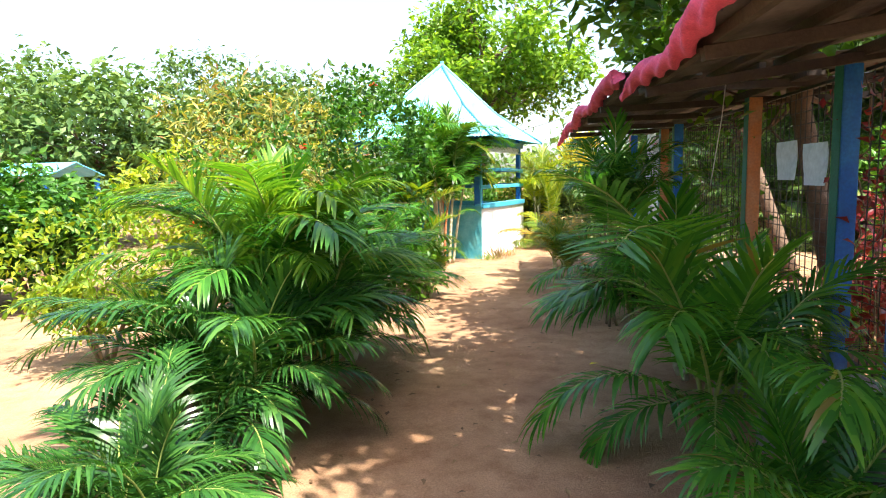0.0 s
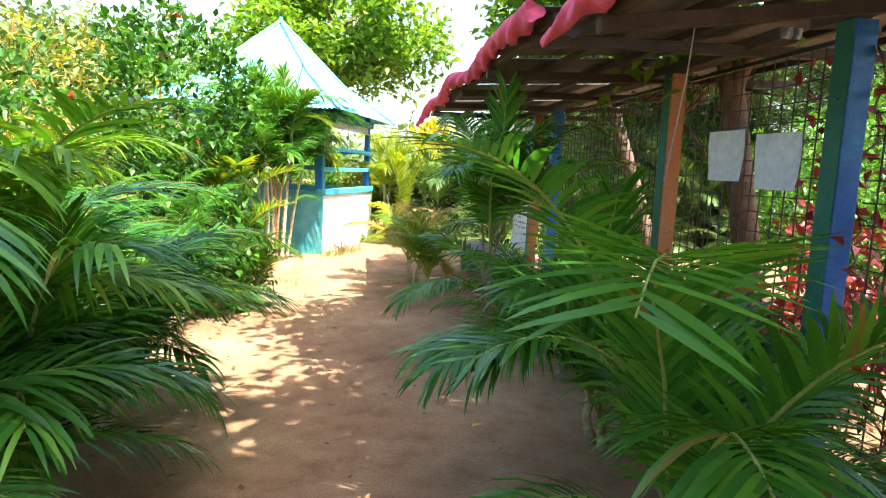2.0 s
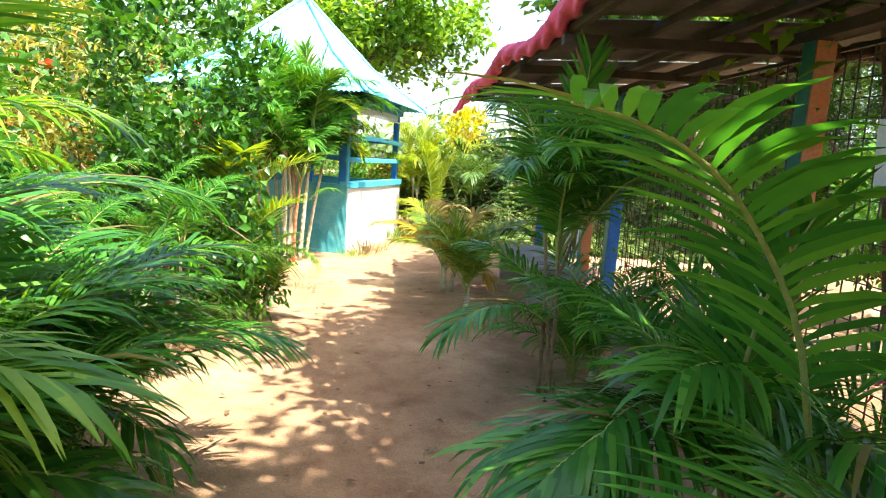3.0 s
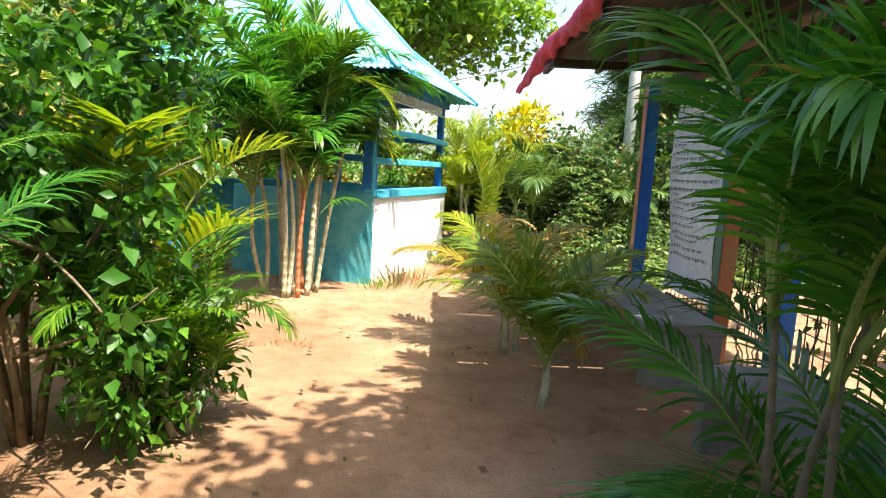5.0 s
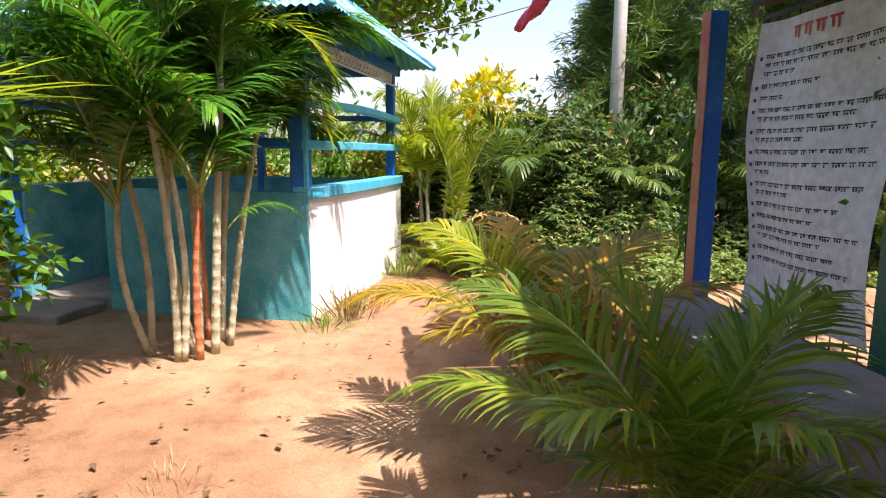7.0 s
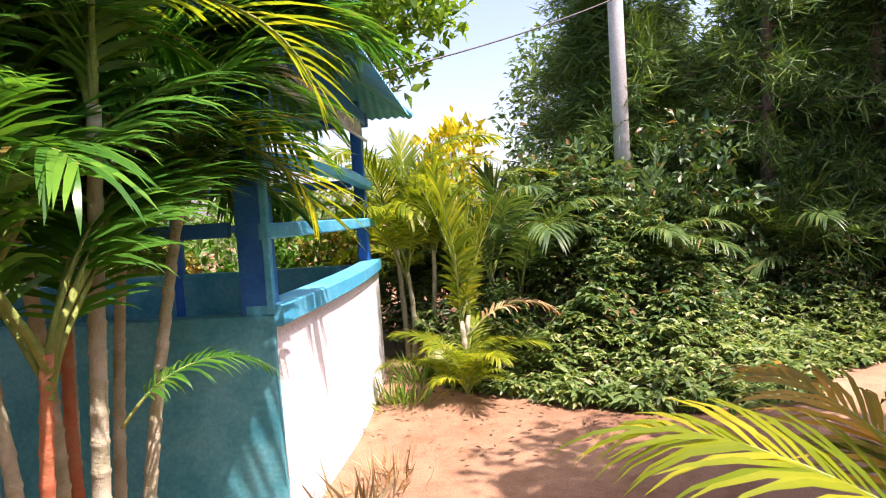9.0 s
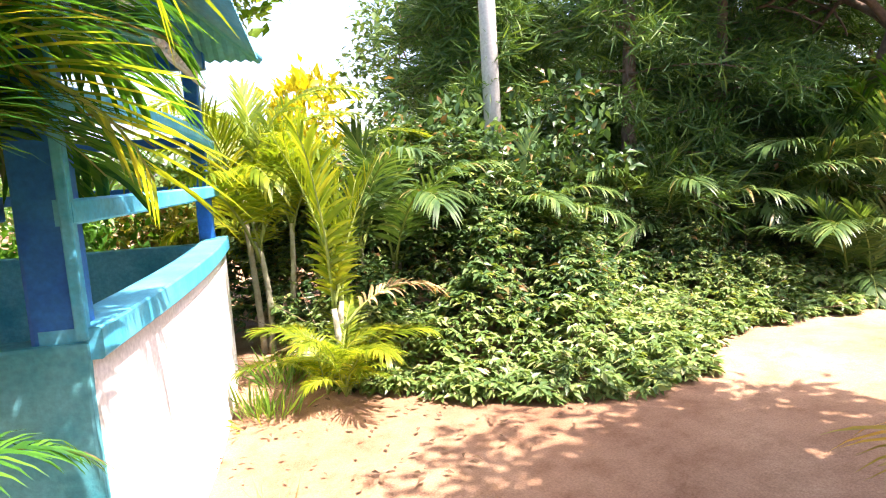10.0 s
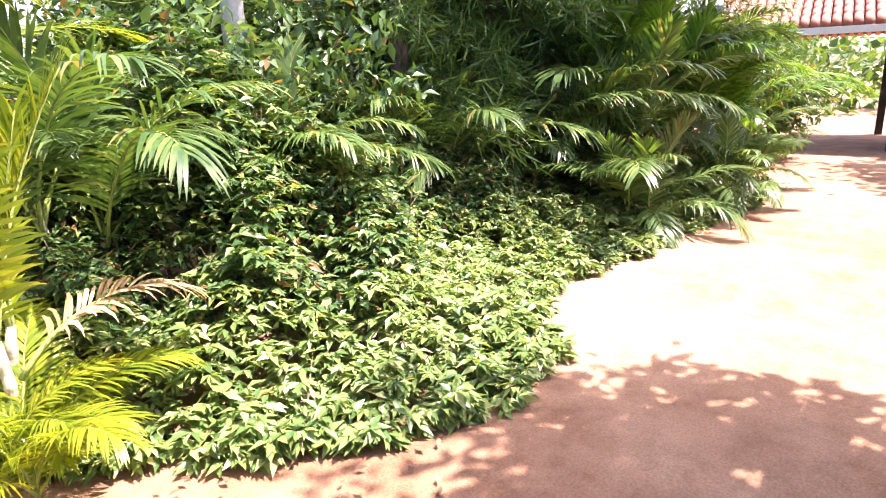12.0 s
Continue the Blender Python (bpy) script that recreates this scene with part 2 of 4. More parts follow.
def thing(name, label, category, m=None, group="", kind="", me=None):
    ob = new(name, me)
    if m is not None:
        ob.matrix_basis = m
    return tagged(ob, label, category, group, kind)


def leaves(rng, pts, size, shape=2.2, up=0.5, flat=0.4, out=None):
    """One folded, pointed leaf at each point. Returns vertices and faces. out: the way that each leaf points."""
    pts = np.asarray(pts, float)
    n = len(pts)
    d = rng.normal(size=(n, 3)) if out is None else np.asarray(out, float) + flat * rng.normal(size=(n, 3))
    d[:, 2] -= 0.25
    d /= np.linalg.norm(d, axis=1, keepdims=True)
    nrm = rng.normal(size=(n, 3)) * (1 - up)
    nrm[:, 2] += up * 1.6
    side = np.cross(d, nrm)
    side /= np.linalg.norm(side, axis=1, keepdims=True) + 1e-9
    nrm = np.cross(side, d)
    ln = size * rng.uniform(0.6, 1.25, (n, 1))
    w = ln / shape / 2
    base, tip = pts, pts + d * ln - nrm * ln * 0.12
    a = pts + d * ln * 0.42 + side * w + nrm * w * 0.45
    b = pts + d * ln * 0.42 - side * w + nrm * w * 0.45
    c = pts + d * ln * 0.5
    v = np.stack([base, a, tip, b, c], 1).reshape(-1, 3)
    k = np.arange(n)[:, None] * 5
    f = np.concatenate([k + [0, 4, 1], k + [1, 4, 2], k + [0, 3, 4], k + [3, 2, 4]], 0)
    return v, f


def leaf_mesh(name, v, f, mat):
    me = bpy.data.meshes.new(name)
    me.vertices.add(len(v))
    me.vertices.foreach_set("co", np.asarray(v, np.float32).ravel())
    f = np.asarray(f, np.int32)
    me.loops.add(f.size)
    me.loops.foreach_set("vertex_index", f.ravel())
    me.polygons.add(len(f))
    me.polygons.foreach_set("loop_start", np.arange(0, f.size, f.shape[1], dtype=np.int32))
    me.materials.append(mat)
    me.update(calc_edges=True)
    return me


# ---- palms ----
def frond(seed, length=1.5, fan=40, pairs=34, bend=(15, 100), leaf=0.42, width=0.030, vee=0.35, droop=0.9, bare=0.2):
    """One pinnate palm leaf that grows from the origin up and over towards +x. Returns leaflets and stalk."""
    rng = np.random.default_rng(seed)
    n = 24
    pts, tang = [np.zeros(3)], []
    for i in range(n):
        th = radians(bend[0] + (bend[1] - bend[0]) * (i / n) ** 1.25)
        t = np.array([math.sin(th), 0.04 * math.sin(i * 0.7 + seed), math.cos(th)])
        tang.append(t / np.linalg.norm(t))
        pts.append(pts[-1] + tang[-1] * length / n)
    tang.append(tang[-1])
    pts, tang = np.array(pts), np.array(tang)
    stalk = Shape()
    stalk.tube(pts[::2], [0.013 * (1 - 0.85 * i / 12) + 0.001 for i in range(13)], 5)
    v, f, k = [], [], 0
    for side in (-1, 1):
        for j in range(pairs):
            s = bare + (1 - bare) * (j + 0.5 * (side > 0) + rng.uniform(-0.25, 0.25)) / pairs
            s = min(max(s, 0), 0.999)
            q = s * n
            i = int(q)
            p = pts[i] + (pts[i + 1] - pts[i]) * (q - i)
            t = tang[i]
            lat = np.array([0, side, 0.0])
            nrm = np.cross(t, lat) * side
            nrm = nrm / np.linalg.norm(nrm)
            if nrm[2] < 0 and abs(nrm[2]) > 0.2 and t[2] > 0:
                nrm = -nrm
            u = (s - bare) / (1 - bare)
            ang = radians(62 - fan * u + rng.uniform(-6, 6))
            ln = leaf * (0.45 + 0.55 * math.sin(math.pi * min(1, 0.18 + 0.72 * u))) * rng.uniform(0.88, 1.08)
            d = math.cos(ang) * t + math.sin(ang) * (lat * math.cos(vee) + nrm * math.sin(vee) * rng.uniform(0.5, 1.3))
            d /= np.linalg.norm(d)
            fall = droop * rng.uniform(0.6, 1.4)
            across = np.cross(d, nrm)
            across /= np.linalg.norm(across) + 1e-9
            c, dd = p.copy(), d.copy()
            w0 = width * rng.uniform(0.8, 1.15)
            rows = []
            for m_, (w, step) in enumerate(((0.45, 0), (1.0, 0.22), (0.95, 0.3), (0.55, 0.28), (0.0, 0.2))):
                c = c + dd * ln * step
                dd = dd + np.array([0, 0, -fall * 0.34 * (m_ > 0)])
                dd /= np.linalg.norm(dd)
                rows.append((c - across * w * w0 / 2, c + across * w * w0 / 2) if w else (c,))
            for r in rows:
                v += list(r)
            f += [(k, k + 1, k + 3, k + 2), (k + 2, k + 3, k + 5, k + 4), (k + 4, k + 5, k + 7, k + 6), (k + 6, k + 7, k + 8)]
            k += 9
    blade = Shape()
    blade.add(np.array(v), f)
    return blade, stalk


FROND_KINDS = {
    "arch": dict(length=1.5, bend=(18, 98), leaf=0.44, pairs=40, width=0.025),
    "long": dict(length=1.9, bend=(16, 106), leaf=0.50, pairs=46, width=0.026),
    "young": dict(length=1.3, bend=(3, 48), leaf=0.36, pairs=36, width=0.024, vee=0.6, droop=0.35),
    "low": dict(length=1.2, bend=(35, 135), leaf=0.38, pairs=34, width=0.025, droop=1.1),
    "spear": dict(length=1.25, bend=(2, 22), leaf=0.30, pairs=38, width=0.024, vee=0.5, droop=0.5, bare=0.12),
    "fan": dict(length=1.05, bend=(10, 82), leaf=0.36, pairs=36, width=0.024, droop=0.7),
    "drape": dict(fan=12, length=1.22, bend=(35, 165), leaf=0.5, pairs=22, width=0.019, vee=0.2, droop=0.4, bare=0.3),
    "lit": dict(fan=22, length=1.15, bend=(12, 88), leaf=0.40, pairs=27, width=0.026, vee=0.5, droop=0.45, bare=0.3),
    "hang": dict(fan=14, length=1.85, bend=(8, 122), leaf=0.52, pairs=27, width=0.031, vee=0.2, droop=0.22, bare=0.35),
    "sweep": dict(fan=22, length=1.8, bend=(16, 92), leaf=0.46, pairs=32, width=0.030, vee=0.3, droop=0.5, bare=0.25),
    "small": dict(length=0.8, bend=(15, 100), leaf=0.28, pairs=24, width=0.022),
}
FRONDS = {}


def frond_meshes(kind, mat):
    key = (kind, mat.name)
    if key not in FRONDS:
        made = []
        for i in range(3):
            blade, stalk = frond(11 * i + len(FRONDS) * 37, **FROND_KINDS[kind])
            made.append((blade.mesh("frond", mat, True), stalk.mesh("stalk", M_RACHIS, True)))
        FRONDS[key] = made
    return FRONDS[key]


def cane(rng, base, top, r, mat):
    """A ringed palm cane."""
    s, pts, rad = Shape(), [], []
    n = max(4, int((Vector(top) - Vector(base)).length / 0.09))
    bow = rng.normal(size=2) * min(0.05, 0.004 * n)
    for i in range(n + 1):
        u = i / n
        p = np.array(base) * (1 - u) + np.array(top) * u
        p[:2] += bow * math.sin(u * math.pi)
        pts += [p - [0, 0, 0.012], p, p + [0, 0, 0.012]] if 0 < i < n else [p]
        rr = r * (1.15 - 0.4 * u)
        rad += [rr, rr * 1.16, rr] if 0 < i < n else [rr]
    s.tube(pts, rad, 8)
    return s.mesh("cane", mat, True)


WALKWAY = [(1.47, -1.0), (1.47, 0.7), (1.36, 1.8), (1.31, 2.5), (1.38, 4.5), (1.4, 5.8), (1.34, 6.8), (1.2, 7.4), (0.79, 9.3), (0.72, 10.0), (0.83, 10.75), (1.1, 11.45), (1.35, 11.85)]
CLEAR = np.array([np.array(a) * (1 - u) + np.array(c) * u for a, c in zip(WALKWAY, WALKWAY[1:]) for u in np.linspace(0, 1, 12)])


def in_walkway(v, wide, low=0.8, high=2.4):
    """Which of the points hang into the trodden way."""
    d = np.hypot(v[:, None, 0] - CLEAR[None, :, 0], v[:, None, 1] - CLEAR[None, :, 1]).min(1)
    return (d < wide) & (v[:, 2] > low) & (v[:, 2] < high)


def add_frond(rng, palm, p, turn, kind, mat, size, lean=0.0):
    blade, stalk = frond_meshes(kind, mat)[int(rng.integers(3))]
    co = np.empty(len(blade.vertices) * 3)
    blade.vertices.foreach_get("co", co)
    co = np.c_[co.reshape(-1, 3)[::7], np.ones((len(co) // 3 + 6) // 7)]
    for trial in range(7):
        m = Matrix.Translation(p) @ pose(0, 0, 0, rng.uniform(-8, 8), lean, turn) @ Matrix.Scale(size, 4)
        if not in_walkway((co @ np.array(palm.matrix_basis @ m).T)[:, :3], 0.42).any():
            break
        turn, size = turn + rng.uniform(25, 50), size * 0.93
    else:
        return
    f = part("frond", blade, palm, "", m)
    part("stalk", stalk, f)


def areca(seed, x, y, stems, height, size, mat=None, fronds=6, spread=0.25, label="", cat="palm", kinds=("arch", "long", "young", "low"), canes=None, group="palms", thick=0.028, foot=0.1, least=0.65, open_=0.0):
    """A clump of areca palm: ringed canes, each with a head of arching leaves."""
    rng = np.random.default_rng(seed)
    mat = mat or L_PALM
    palm = thing("areca_palm", label or "green areca palm clump with arching feathery leaves on bare earth", cat, Matrix.Translation((x, y, 0)), group)
    for i in range(stems):
        a = math.tau * i / stems + rng.uniform(-0.5, 0.5)
        lean = spread * rng.uniform(0.4, 1.2)
        h = height * rng.uniform(least, 1.1)
        base = (foot * math.cos(a) * min(1, stems / 4), foot * math.sin(a) * min(1, stems / 4), -0.02)
        top = (base[0] + lean * h * math.cos(a), base[1] + lean * h * math.sin(a), h)
        if h > 0.12:
            cm = canes[i % len(canes)] if canes else M_CANE
            part("cane", cane(rng, base, top, thick * (0.7 + 0.3 * size), cm), palm)
        for k in range(fronds):
            kind = kinds[int(rng.integers(len(kinds)))]
            add_frond(rng, palm, (top[0], top[1], max(0.02, h - 0.025 * (k % 6))), math.degrees(a) + k * 137.5 + rng.uniform(-25, 25), kind, mat, size * rng.uniform(0.75, 1.1), open_ + rng.uniform(-10, 14))
    return palm


# ---- shrubs and trees ----
def limb_tree(rng, s, p, d, length, r, depth, tips, wild=0.5):
    """Grows a branching limb into the Shape s, and lists where its twigs end."""
    pts, rad = [np.array(p)], [r]
    n = 4
    for i in range(n):
        d = d + rng.normal(size=3) * 0.16 * wild
        d = d / np.linalg.norm(d)
        pts.append(pts[-1] + d * length / n)
        rad.append(r * (1 - 0.42 * (i + 1) / n))
    s.tube(pts, rad, 6 if r > 0.02 else 4)
    if depth == 0:
        tips += [(pts[-1], d), (pts[2], d)]
        return
    for k in range(int(rng.integers(2, 4)) + (depth > 1)):
        q = pts[int(rng.integers(2, n + 1))]
        e = d + rng.normal(size=3) * 0.75 * (0.6 + wild)
        e[2] += 0.22
        limb_tree(rng, s, q, e / np.linalg.norm(e), length * rng.uniform(0.55, 0.8), r * 0.55, depth - 1, tips, wild)
    tips.append((pts[-1], d))


def shrub(seed, x, y, h, r, n, leaf, mat, label, name="shrub", cat="shrub", stems=6, shape=2.2, low=0.15, flowers=0, group="", fill=0.5):
    """A bush: several branching stems, and leaves in tufts round the twigs."""
    rng = np.random.default_rng(seed)
    bush = thing(name, label, cat, Matrix.Translation((x, y, 0)), group)
    s, tips = Shape(), []
    for i in range(stems):
        a = math.tau * i / stems + rng.uniform(-0.4, 0.4)
        d = np.array([math.cos(a) * r / h * 0.55, math.sin(a) * r / h * 0.55, 1.0])
        limb_tree(rng, s, (0.05 * math.cos(a), 0.05 * math.sin(a), -0.02), d / np.linalg.norm(d), h * 0.34, 0.012 + 0.004 * h, 2, tips, 0.3)
    tagged(part("branchwork", s.mesh("branchwork", M_TWIG, True), bush), kind="stuff")
    tuft = max(1, n // 9)
    pts = np.array([t[0] for t in tips if math.hypot(t[0][0], t[0][1]) < r * 1.1])
    pick = pts[rng.integers(len(pts), size=int(tuft * (1 - fill)))] + rng.normal(size=(int(tuft * (1 - fill)), 3)) * 0.09
    m = tuft - len(pick)
    u = rng.normal(size=(m, 3))
    u /= np.linalg.norm(u, axis=1, keepdims=True)
    rad = rng.uniform(0.45, 1.0, (m, 1)) ** 0.6
    body = u * rad * [r, r, h * (1 - low) / 2] + [0, 0, h * (1 + low) / 2]
    lump = np.array([noise.noise(Vector(q) * 2.3 + Vector((seed, 0, 0))) for q in body])
    body = body[lump > -0.12] * (1 + 0.25 * lump[lump > -0.12, None])
    c = np.concatenate([pick, body])
    c = c[(c[:, 2] > 0.04) & ~in_walkway(c + [x, y, 0], 0.5, 0.2, 2.6)]
    at = np.repeat(c, 9, 0) + rng.normal(size=(len(c) * 9, 3)) * leaf * 0.55
    out = rng.normal(size=at.shape) + np.repeat(c - [0, 0, h * 0.5], 9, 0) / max(r, 0.1) * 0.7
    v, f = leaves(rng, at, leaf, shape, 0.5, 0.35, out)
    part("foliage", leaf_mesh("foliage", v, f, mat), bush)
    for k in range(flowers):
        q = c[int(rng.integers(len(c)))] * 1.03
        fv, ff = leaves(rng, np.repeat(q[None], 8, 0), 0.07, 1.3, 0.3)
        part("flower", leaf_mesh("flower", fv, ff, L_FLOWER), bush, "red hibiscus flower")
    return bush


def tree(seed, x, y, h, r, n, leaf, mat, label, trunk_r=0.12, crown_low=0.35, shape=1.9, name="tree", lean=(0, 0), bark=None, gaps=0.0, group="trees"):
    """A tree: tapered trunk, limbs, and a crown of leaves in clumps with gaps."""
    rng = np.random.default_rng(seed)
    t = thing(name, label, "tree", Matrix.Translation((x, y, 0)), group)
    s, tips = Shape(), []
    top = np.array([lean[0], lean[1], h * (crown_low + 0.25)])
    pts = [top * u + [0.08 * math.sin(3 * u + seed), 0.08 * math.cos(4 * u), -0.05 if u == 0 else 0] for u in np.linspace(0, 1, 8)]
    s.tube(pts, [trunk_r * (1.25 if i == 0 else 1) * (1 - 0.07 * i) for i in range(8)], 9)
    part("trunk", s.mesh("trunk", bark or M_BARK, True), t)
    s2 = Shape()
    for i in range(7):
        a = math.tau * i / 7 + rng.uniform(-0.4, 0.4)
        q = pts[int(rng.integers(4, 8))]
        d = np.array([math.cos(a) * r * 0.8, math.sin(a) * r * 0.8, h * (1 - crown_low) * rng.uniform(0.15, 0.7)])
        limb_tree(rng, s2, q, d / np.linalg.norm(d), np.linalg.norm(d) * 0.55, trunk_r * 0.5, 2, tips, 0.7)
    tagged(part("branchwork", s2.mesh("branchwork", bark or M_BARK, True), t), kind="stuff")
    m = n // 12
    u = rng.normal(size=(m * 2, 3))
    u /= np.linalg.norm(u, axis=1, keepdims=True)
    rad = rng.uniform(0.2, 1.0, (m * 2, 1)) ** 0.5
    c = u * rad * [r, r, h * (1 - crown_low) / 2] + [lean[0], lean[1], h * (1 + crown_low) / 2]
    lump = np.array([noise.noise(Vector(q) * (2.2 / r) + Vector((seed * 3.1, 0, 0))) for q in c])
    keep = lump > gaps - 0.08
    c = (c[keep] - [lean[0], lean[1], h * 0.6]) * (1 + 0.35 * lump[keep, None]) + [lean[0], lean[1], h * 0.6]
    c = c[:m]
    tp = np.array([q[0] for q in tips])
    c = np.concatenate([c, tp])
    c = c[c[:, 2] > h * crown_low * 0.95]
    at = np.repeat(c, 12, 0) + rng.normal(size=(len(c) * 12, 3)) * leaf * 0.8
    out = rng.normal(size=at.shape) * [1, 1, 0.5]
    v, f = leaves(rng, at, leaf, shape, 0.55, 0.2, out)
    part("crown", leaf_mesh("crown", v, f, mat), t)
    return t


def casuarina(seed, x, y, h, r, n, label):
    """A feathery, needle-leaved tree with whorls of drooping sprays."""
    rng = np.random.default_rng(seed)
    t = thing("feathery_tree", label, "tree", Matrix.Translation((x, y, 0)), "feathery trees")
    s = Shape()
    pts = [(0.06 * math.sin(2 * u + seed), 0.06 * math.cos(3 * u), h * u) for u in np.linspace(0, 1, 10)]
    s.tube(pts, [0.13 * (1 - 0.85 * i / 9) for i in range(10)], 9)
    part("trunk", s.mesh("trunk", M_BARK, True), t)
    s2, at, out = Shape(), [], []
    for i in range(70):
        u = rng.uniform(0.12, 1)
        a = rng.uniform(0, math.tau)
        ln = r * (1.15 - u) * rng.uniform(0.5, 1.1)
        p0 = np.array([0, 0, h * u])
        d = np.array([math.cos(a), math.sin(a), 0.15])
        p = [p0 + d * ln * w + [0, 0, -0.25 * ln * w * w] for w in np.linspace(0, 1, 5)]
        s2.tube(p, [0.022, 0.018, 0.013, 0.009, 0.004], 4)
        for k in range(n // 70):
            w = rng.uniform(0.15, 1)
            at.append(p0 + d * ln * w + [0, 0, -0.25 * ln * w * w] + rng.normal(size=3) * 0.1)
            out.append(d * 0.8 + rng.normal(size=3) * 0.7)
    tagged(part("branchwork", s2.mesh("branchwork", M_BARK, True), t), kind="stuff")
    v, f = leaves(rng, at, 0.31, 16, 0.2, 0.2, out)
    part("crown", leaf_mesh("crown", v, f, L_NEEDLE), t)
    return t

# ---- ground ----
s = Shape()
xs = np.concatenate([[-900, -200, -60, -25], np.linspace(-12, 16, 113), [28, 60, 200, 900]])
ys = np.concatenate([[-900, -200, -60, -20], np.linspace(-6, 22, 113), [32, 60, 200, 900]])
gv = [(x, y, 0.028 * noise.noise(Vector((x * 0.9, y * 0.9, 0))) + 0.008 * noise.noise(Vector((x * 4, y * 4, 3))) - 0.012 if -11 < x < 15 and -5 < y < 21 else -0.012) for y in ys for x in xs]
nx = len(xs)
s.add(gv, [(j * nx + i, j * nx + i + 1, (j + 1) * nx + i + 1, (j + 1) * nx + i) for j in range(len(ys) - 1) for i in range(nx - 1)])
tagged(new("ground", s.mesh("ground", M_GROUND, True)), "bare sandy reddish earth with lighter worn patches", "ground", kind="structure")

# ---- pavilion ----
PAV = pose(0.64, 12.45, 0, 0, 0, -16.5)
W, D, WALL = 2.9, 2.95, 0.12
pav = thing("pavilion", "open garden pavilion with teal low walls and pale blue roof", "pavilion", PAV)
part("wall", block(-1.86, -0.004, 0, WALL, -0.05, 1.06, 0.012, M_TEAL, "wall", 6, 0.008), pav, "teal lime-washed low wall, patchy")
part("wall", block(-W, -W + WALL, 0.13, D - 0.13, -0.05, 1.06, 0.012, M_TEAL, "wall", 6, 0.008), pav, "teal lime-washed low wall, patchy")
part("wall", block(-W, -0.13, D - WALL, D, -0.05, 1.06, 0.012, M_TEAL, "wall", 6, 0.008), pav, "teal lime-washed low wall, patchy")
s = Shape()
N = 14
for inner in (0, 1):
    for z in (-0.05, 1.0):
        s.add([((0.055 * math.sin(math.pi * i / N) - inner * WALL), 0.03 + (D - 0.03) * i / N, z) for i in range(N + 1)], [])
q = N + 1
s.f += [(i, i + 1, q + i + 1, q + i) for i in range(N)] + [(2 * q + i + 1, 2 * q + i, 3 * q + i, 3 * q + i + 1) for i in range(N)]
s.f += [(q + i, q + i + 1, 3 * q + i + 1, 3 * q + i) for i in range(N)] + [(0, q, 3 * q, 2 * q), (N, 2 * q + N, 3 * q + N, q + N)]
part("wall", s.mesh("wall", M_WHITE), pav, "white lime-washed low wall in the sun")


def bowed_bar(z0, z1, out, thick, mat, name, sag=0.0, y0=0.02, y1=None):
    """A bar along the white wall that follows its slight bow."""
    s, y1 = Shape(), y1 or D - 0.02
    ring = []
    for i in range(N + 1):
        u = i / N
        x, y, dz = 0.055 * math.sin(math.pi * u) + out, y0 + (y1 - y0) * u, sag * math.sin(math.pi * u)
        b = 0.008
        ring += [(x - thick, y, z0 + dz), (x - b, y, z0 + dz), (x, y, z0 + b + dz), (x, y, z1 - b + dz), (x - b, y, z1 + dz), (x - thick, y, z1 + dz)]
    s.add(ring, [(i * 6 + k, i * 6 + (k + 1) % 6, (i + 1) * 6 + (k + 1) % 6, (i + 1) * 6 + k) for i in range(N) for k in range(6)] + [tuple(range(5, -1, -1)), tuple(range(N * 6, N * 6 + 6))])
    return s.mesh(name, mat)


part("sill", bowed_bar(1.003, 1.10, 0.035, 0.17, M_CYAN, "sill"), pav, "bright cyan painted sill")
part("rail", bowed_bar(1.40, 1.475, 0.0, 0.05, M_CYAN, "rail"), pav, "light blue wooden rail")
part("rail", bowed_bar(1.73, 1.80, 0.0, 0.09, M_CYAN, "rail", 0.03), pav, "light blue wooden rail")
for x, y, w in ((-0.14, 0.02, 0.19), (-0.13, D - 0.16, 0.14), (-W, 0.02, 0.16), (-W, D - 0.16, 0.14), (-1.86, D - 0.13, 0.12)):
    part("post", block(x - 0.02, x - 0.02 + w * 0.72, y, y + w * 0.72, -0.03, 2.52, 0.014, M_BLUE, "post", 4, 0.006), pav, "dark blue painted square post")
part("post", block(-0.035, -0.002, 0.006, 0.05, 1.065, 2.5, 0.006, M_CYAN, "post"), pav, "thin light blue corner strip")
for z in (1.42, 1.76):
    part("rail", block(-W + 0.1, -0.18, D - 0.1, D - 0.05, z, z + 0.07, 0.008, M_BLUE, "rail"), pav)
    part("rail", block(-W + 0.03, -W + 0.08, 0.16, D - 0.16, z, z + 0.07, 0.008, M_BLUE, "rail"), pav)
part("rail", block(-1.86, -0.2, 0.04, 0.09, 1.42, 1.49, 0.008, M_BLUE, "rail"), pav)
for a, b in (((-W, -0.01, 0.0), 0), ((-0.10, 0.0, 0.0), 1), ((-W, D - 0.09, 0), 0), ((-W, 0, 0), 1)):
    x, y, _ = a
    part("beam", block(x, x + (W if b == 0 else 0.09), y, y + (0.09 if b == 0 else D), 2.30, 2.42, 0.01, M_BLUE, "beam"), pav, "dark blue roof beam")


def scroll_ring():
    s = Shape()
    s.tube([(0, 0.052 * math.cos(k * math.tau / 14), 0.05 * math.sin(k * math.tau / 14)) for k in range(15)], 0.010, 5)
    s.tube([(0.004, 0.026 * math.cos(k * math.tau / 8 + 1), 0.024 * math.sin(k * math.tau / 8 + 1)) for k in range(6)], 0.008, 5)
    return s.mesh("scroll", M_WHITE, True)


